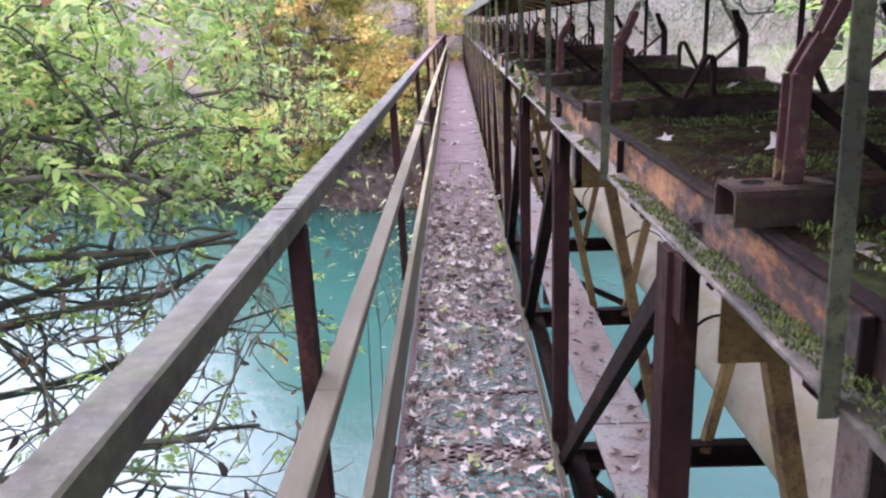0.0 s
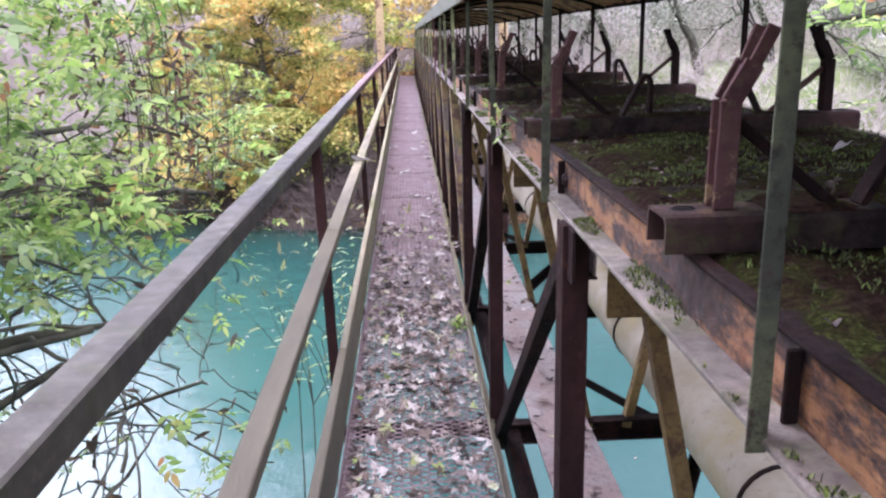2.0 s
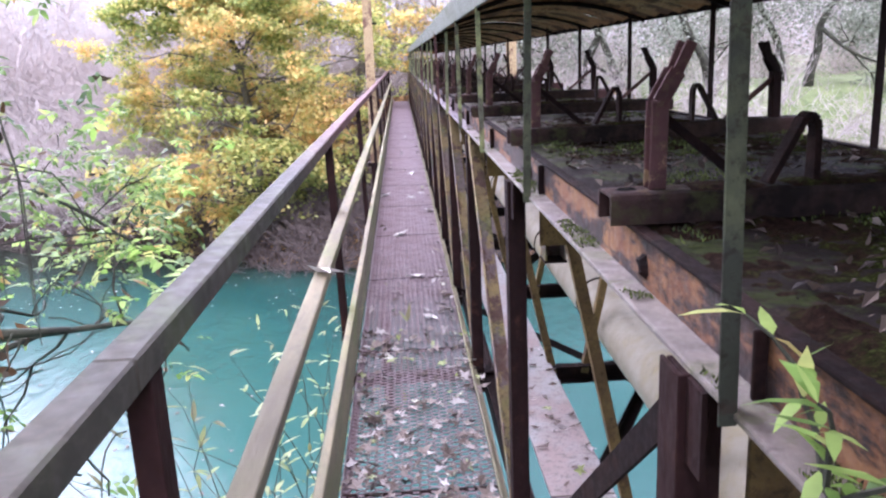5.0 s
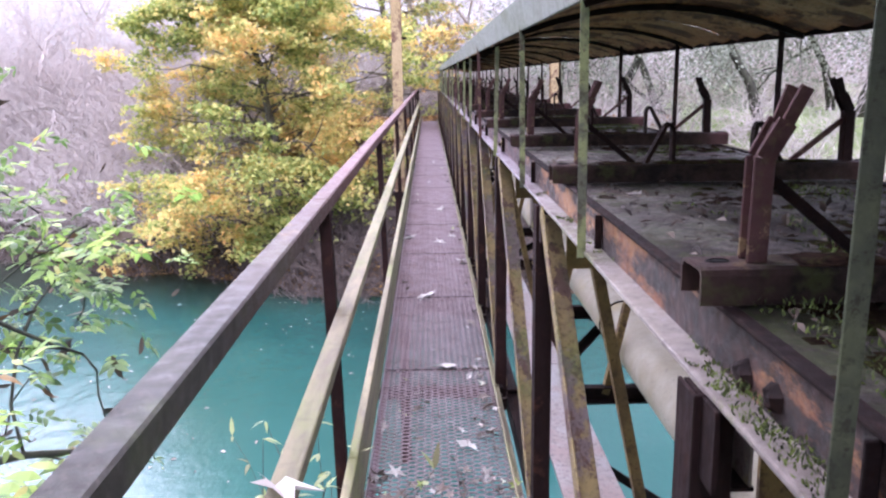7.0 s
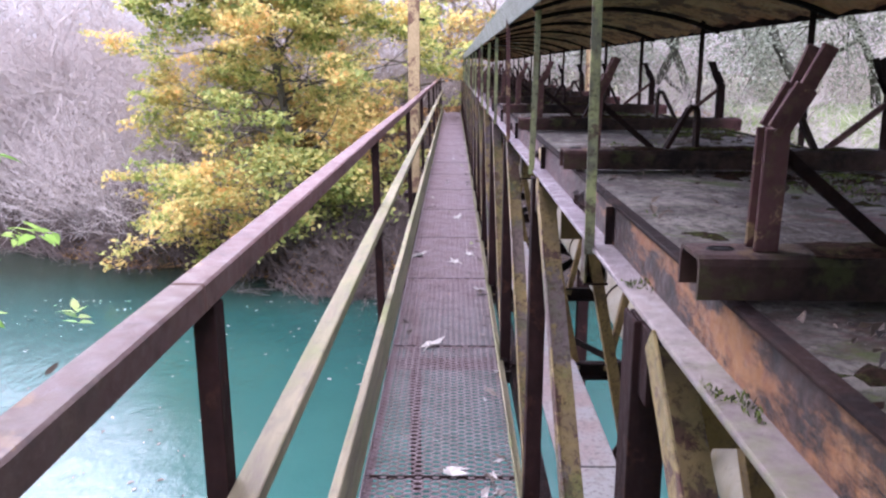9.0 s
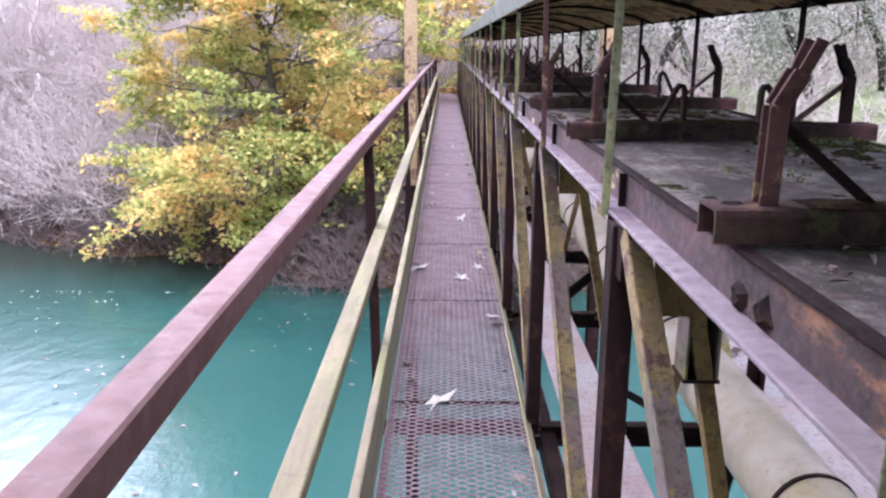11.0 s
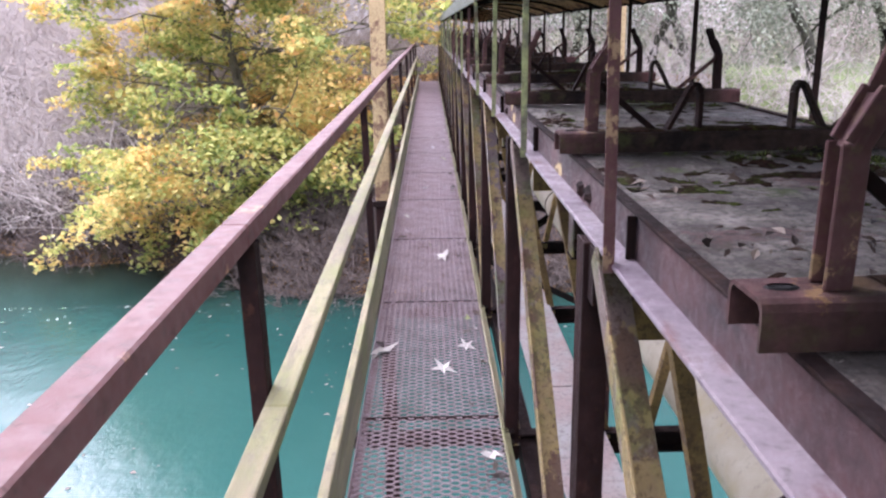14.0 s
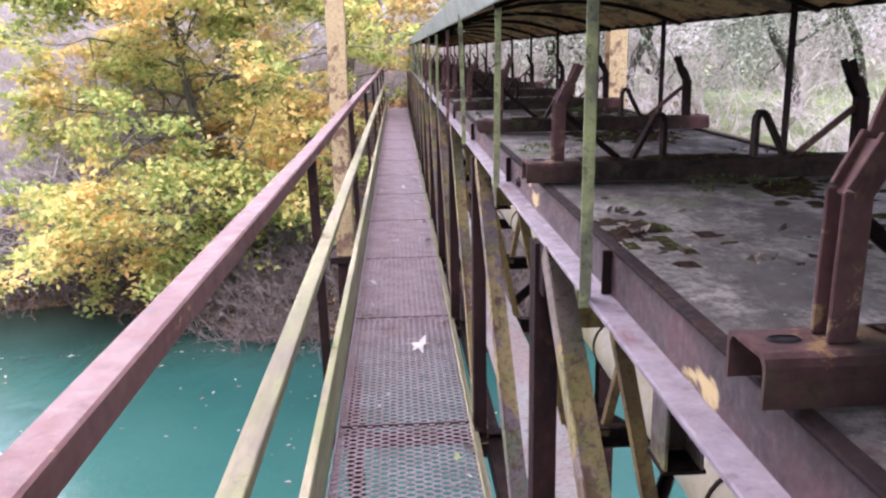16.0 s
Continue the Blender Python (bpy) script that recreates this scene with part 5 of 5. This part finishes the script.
# ---------------------------------------------------------------- fallen leaves and moss
def walkway_leaves():
    g = np.random.default_rng(12)
    places = []
    for y0, y1, n in ((0.5, 3.0, 620), (3.0, 6.6, 1500), (6.6, 7.4, 200), (7.4, 8.3, 150), (8.3, 9.5, 40), (9.5, 13.0, 22), (13.0, 22.0, 45)):
        for _ in range(n):
            x = g.uniform(X0 + 0.02, X1 - 0.02)
            if y0 >= 8 and g.random() < 0.6:
                x = X1 - 0.02 - abs(g.normal()) * 0.05
            if 7.0 <= y0 < 8 and g.random() < 0.6:
                x = g.choice([X0 + 0.02, X1 - 0.02]) + g.normal() * 0.03
            places.append((x, g.uniform(y0, y1), 0.008 + 0.014 * g.random()))
    ob = new("fallen_leaves", star_leaves("fallen_leaves", DRY_LEAF, places, 0.039, 12, 0.4))
    tagged(ob, "dry curled brown leaves lying on the walkway mesh", "fallen leaves", kind="stuff")
    one = star_leaves("fallen_leaf", PALE_LEAF, [(0, 0, 0)], 0.075, 14, 0.08)
    for x, y, z in ((0.075, 8.51, 0.012), (0.17, 11.77, 0.012), (-0.108, 10.70, 0.012), (0.05, 14.26, 0.012), (-0.262, 12.69, 0.012), (0.0, 9.4, 0.012), (-0.2, 8.3, 0.012), (0.02, 12.5, 0.012), (0.13, 12.75, 0.012)):
        leaf = new("fallen_leaf", one)
        leaf.matrix_world = pose(x, y, z, 0, 0, (x + y) * 977 % 360) @ Matrix.Scale(0.55 + (y * 7 % 1) * 0.6, 4)
        tagged(leaf, "pale dry maple leaf lying on the mesh", "leaf", "pale leaves on the walkway")
    leaf = new("fallen_leaf", star_leaves("fallen_leaf", PALE_LEAF, [(0, 0, 0)], 0.1, 15, 0.2))
    leaf.location = (-0.33, 6.88, 0.725)
    tagged(leaf, "large pale leaf caught on the mid rail", "leaf")
    g = np.random.default_rng(13)
    plates = [(g.uniform(0.41, 0.605), 0.6 + 7.5 * g.random() ** 1.2, BOTTOM + 0.124) for _ in range(260)]
    ob = new("fallen_leaves", star_leaves("fallen_leaves", DRY_LEAF, plates, 0.034, 19, 0.35))
    tagged(ob, "dry leaves lying on the plates inside the truss", "fallen leaves", kind="stuff")
    tray = [(g.uniform(1.14, 1.44), 14 * g.random() ** 1.6, 0.145) for _ in range(500)]
    ob = new("fallen_leaves", star_leaves("fallen_leaves", DRY_LEAF, tray, 0.05, 13))
    tagged(ob, "dry leaves lying in the side tray", "fallen leaves", kind="stuff")


walkway_leaves()


def deck_moss():
    g = np.random.default_rng(16)

    def cover(x0, x1, y0, y1, step, base, amount, label, scale):
        """A low, uneven sheet of moss and soil that rises out of the plate in patches."""
        nx, ny = int((x1 - x0) / step) + 1, int((y1 - y0) / step) + 1
        s = Shape()
        for j in range(ny):
            y = y0 + (y1 - y0) * j / (ny - 1)
            for i in range(nx):
                x = x0 + (x1 - x0) * i / (nx - 1)
                q = Vector((x * scale, y * scale * 0.8, 2.0))
                h = noise.fractal(q, 0.7, 2.1, 7) * 0.36 + 0.34 * noise.noise(q * 9.0) + 0.15 * noise.noise(q * 21.0) + amount(x, y)
                edge = min(1.0, min(i, nx - 1 - i) / 2)
                s.v.append((x, y, base - 0.004 + max(0.0, min(0.4, h)) * 0.04 * edge + (0.003 * noise.noise(Vector((x * 90, y * 90, 0))) if h > 0 else 0)))
        s.f = [(j * nx + i, j * nx + i + 1, (j + 1) * nx + i + 1, (j + 1) * nx + i) for j in range(ny - 1) for i in range(nx - 1)
               if max(s.v[j * nx + i][2], s.v[j * nx + i + 1][2], s.v[(j + 1) * nx + i + 1][2], s.v[(j + 1) * nx + i][2]) > base - 0.0035]
        ob = new("moss", s.mesh("moss", CUSHION, True))
        tagged(ob, label, "moss", kind="stuff")
    def banked(x, y):
        """Thick at the start; further on it gathers against the channels on the sheltered side."""
        gap = min(f - y if f >= y else 9.0 for f in IDLER_FRONT)
        return 0.26 - 0.5 * min(1.0, max(0.0, (y - 3.0) / 4.5)) + 0.3 * max(0.0, 1 - gap / 0.5) * min(1.0, max(0.0, (x - 0.45) / 0.25))
    cover(NEAR + 0.062, FAR - 0.06, 0.5, 16.0, 0.0125, DECK_Z, banked, "moss and soil lying in patches on the conveyor deck", 2.4)
    def tufts(n, x0, x1, y0, y1, base, thick, size, label):
        """Short moss blades standing in clumps."""
        p = np.stack([g.uniform(x0, x1, n), y0 + (y1 - y0) * g.random(n) ** 1.3, np.full(n, base)], 1)
        level = np.array([noise.fractal(Vector((a * 4.2, b * 3.4, 7.0)), 0.7, 2.1, 5) * 0.8 + thick(a, b) for a, b, _ in p])
        p, level = p[level > 0], level[level > 0]
        p[:, 2] += np.clip(level, 0, 0.4) * 0.03
        up = np.stack([g.normal(0, 0.55, len(p)), g.normal(0, 0.55, len(p)), np.ones(len(p))], 1)
        ob = new("moss", blades_mesh("moss", MOSS, p, up, g.normal(size=p.shape), size * g.uniform(0.5, 1.4, len(p)), size * 0.33, 0.5, 51))
        tagged(ob, label, "moss", kind="stuff")
    tufts(120000, NEAR + 0.07, FAR - 0.07, 0.6, 15.0, DECK_Z + 0.001, lambda x, y: banked(x, y) - 0.20, 0.0085, "green moss tufts in clumps on the conveyor deck")
    tufts(20000, NEAR + 0.002, NEAR + 0.040, 0.6, 8.0, CHORD_Z, lambda x, y: 0.16 - 0.36 * min(1.0, max(0.0, (y - 1.5) / 4.5)), 0.007, "green moss tufts along the chord ledge")
    bits = np.stack([g.uniform(NEAR + 0.08, FAR - 0.08, 9000), 0.5 + 19 * g.random(9000), np.full(9000, DECK_Z + 0.006)], 1)
    keep = np.array([noise.noise(Vector((p[0] * 3.0, p[1] * 2.0, 5.0))) + 0.25 * (8 - p[1]) / 8 > -0.02 for p in bits])
    ob = new("debris", leaves_mesh("debris", BROWN_LEAF, bits[keep], 0.010, spread=0.7, seed=23, flat=0.6))
    tagged(ob, "small bits of dry leaf and bark littering the deck", "debris", kind="stuff")
    places = [(g.uniform(NEAR + 0.12, FAR - 0.12), 1 + 16 * g.random(), DECK_Z + 0.012) for _ in range(120)]
    ob = new("fallen_leaves", star_leaves("fallen_leaves", BROWN_LEAF, places, 0.018, 17, 0.5))
    tagged(ob, "dry leaves and debris scattered on the conveyor deck", "fallen leaves", kind="stuff")


deck_moss()


# ---------------------------------------------------------------- small growth
def sprig(name, label, at, stems, step, leaf, seed, spread=0.35, mat=None, root=0.0):
    """Thin stems that lean apart, with narrow leaves in turn along them."""
    w = thing(name, label, "weed", at=at)
    rng = random.Random(seed)
    stalk = Shape()
    base, way = [], []
    for _ in range(stems):
        pts = [Vector((0, 0, 0))]
        d = Vector((rng.gauss(0, spread), rng.gauss(0, spread), 1))
        for i in range(6):
            d = (d + Vector((rng.gauss(0, 0.16), rng.gauss(0, 0.16), -0.04 * i))).normalized()
            pts.append(pts[-1] + d * step)
            for _ in range(2):
                base.append(tuple(pts[-1]))
                way.append((rng.gauss(0, 1), rng.gauss(0, 1), rng.uniform(-0.3, 0.9)))
        stalk.tube(pts, [0.004 if root else 0.003, 0.0028, 0.0025, 0.0022, 0.002, 0.0016, 0.0012], 4)
    if root:
        stalk.tube([(0.05, 0.1, -root), (-0.04, 0.03, -root * 0.5), (0, 0, 0)], [0.011, 0.008, 0.004], 5)
    part("stem", stalk, BARK, w)
    n = len(base)
    ln = np.array([leaf * rng.uniform(0.6, 1.3) for _ in range(n)])
    part("leaves", blades_mesh("leaves", mat or GREEN_LEAF, base, way, [(0.1, 0.1, 1.0)] * n, ln, ln * 0.26, 0.5, seed), mat or GREEN_LEAF, w)


def weeds():
    sprig("weed", "tall green weed with narrow leaves sprouting from the chord ledge", (0.262, 4.78, CHORD_Z), 3, 0.026, 0.046, 3)
    sprig("weed", "small light green weed growing through the walkway mesh", (0.185, 5.95, 0.0), 4, 0.010, 0.05, 4, 0.6)
    sprig("weed", "small light green weed growing through the walkway mesh", (0.19, 3.05, 0.0), 3, 0.010, 0.04, 6, 0.6)
    for k, (x, y, top) in enumerate(((-0.50, 7.65, 0.32), (-0.52, 8.1, 0.25), (-0.72, 7.1, 0.35), (-0.85, 7.4, 0.30), (-0.60, 7.9, 0.20), (-0.50, 8.6, 0.10), (-0.56, 6.9, 0.20))):
        sprig("reed", "thin wispy plant reaching up beside the walkway from below", (x, y, BOTTOM - 0.75), 4, (top - BOTTOM + 0.75) / 6, 0.075, 20 + k, 0.07, PALE_GREEN, 4.4)


weeds()


def curled_leaf(x, y, z, size, seed):
    ob = new("fallen_leaf", star_leaves("fallen_leaf", PALE_LEAF, [(0, 0, 0)], size, seed, 0.5))
    ob.location = (x, y, z)
    tagged(ob, "large pale curled leaf lying on the conveyor deck", "leaf", "pale leaves on the deck")


for k, (x, y) in enumerate(((0.34, 2.68), (0.52, 2.58), (0.86, 3.85), (0.40, 7.35))):
    curled_leaf(x, y, DECK_Z + 0.018, 0.034 + 0.006 * (k % 3), 30 + k)
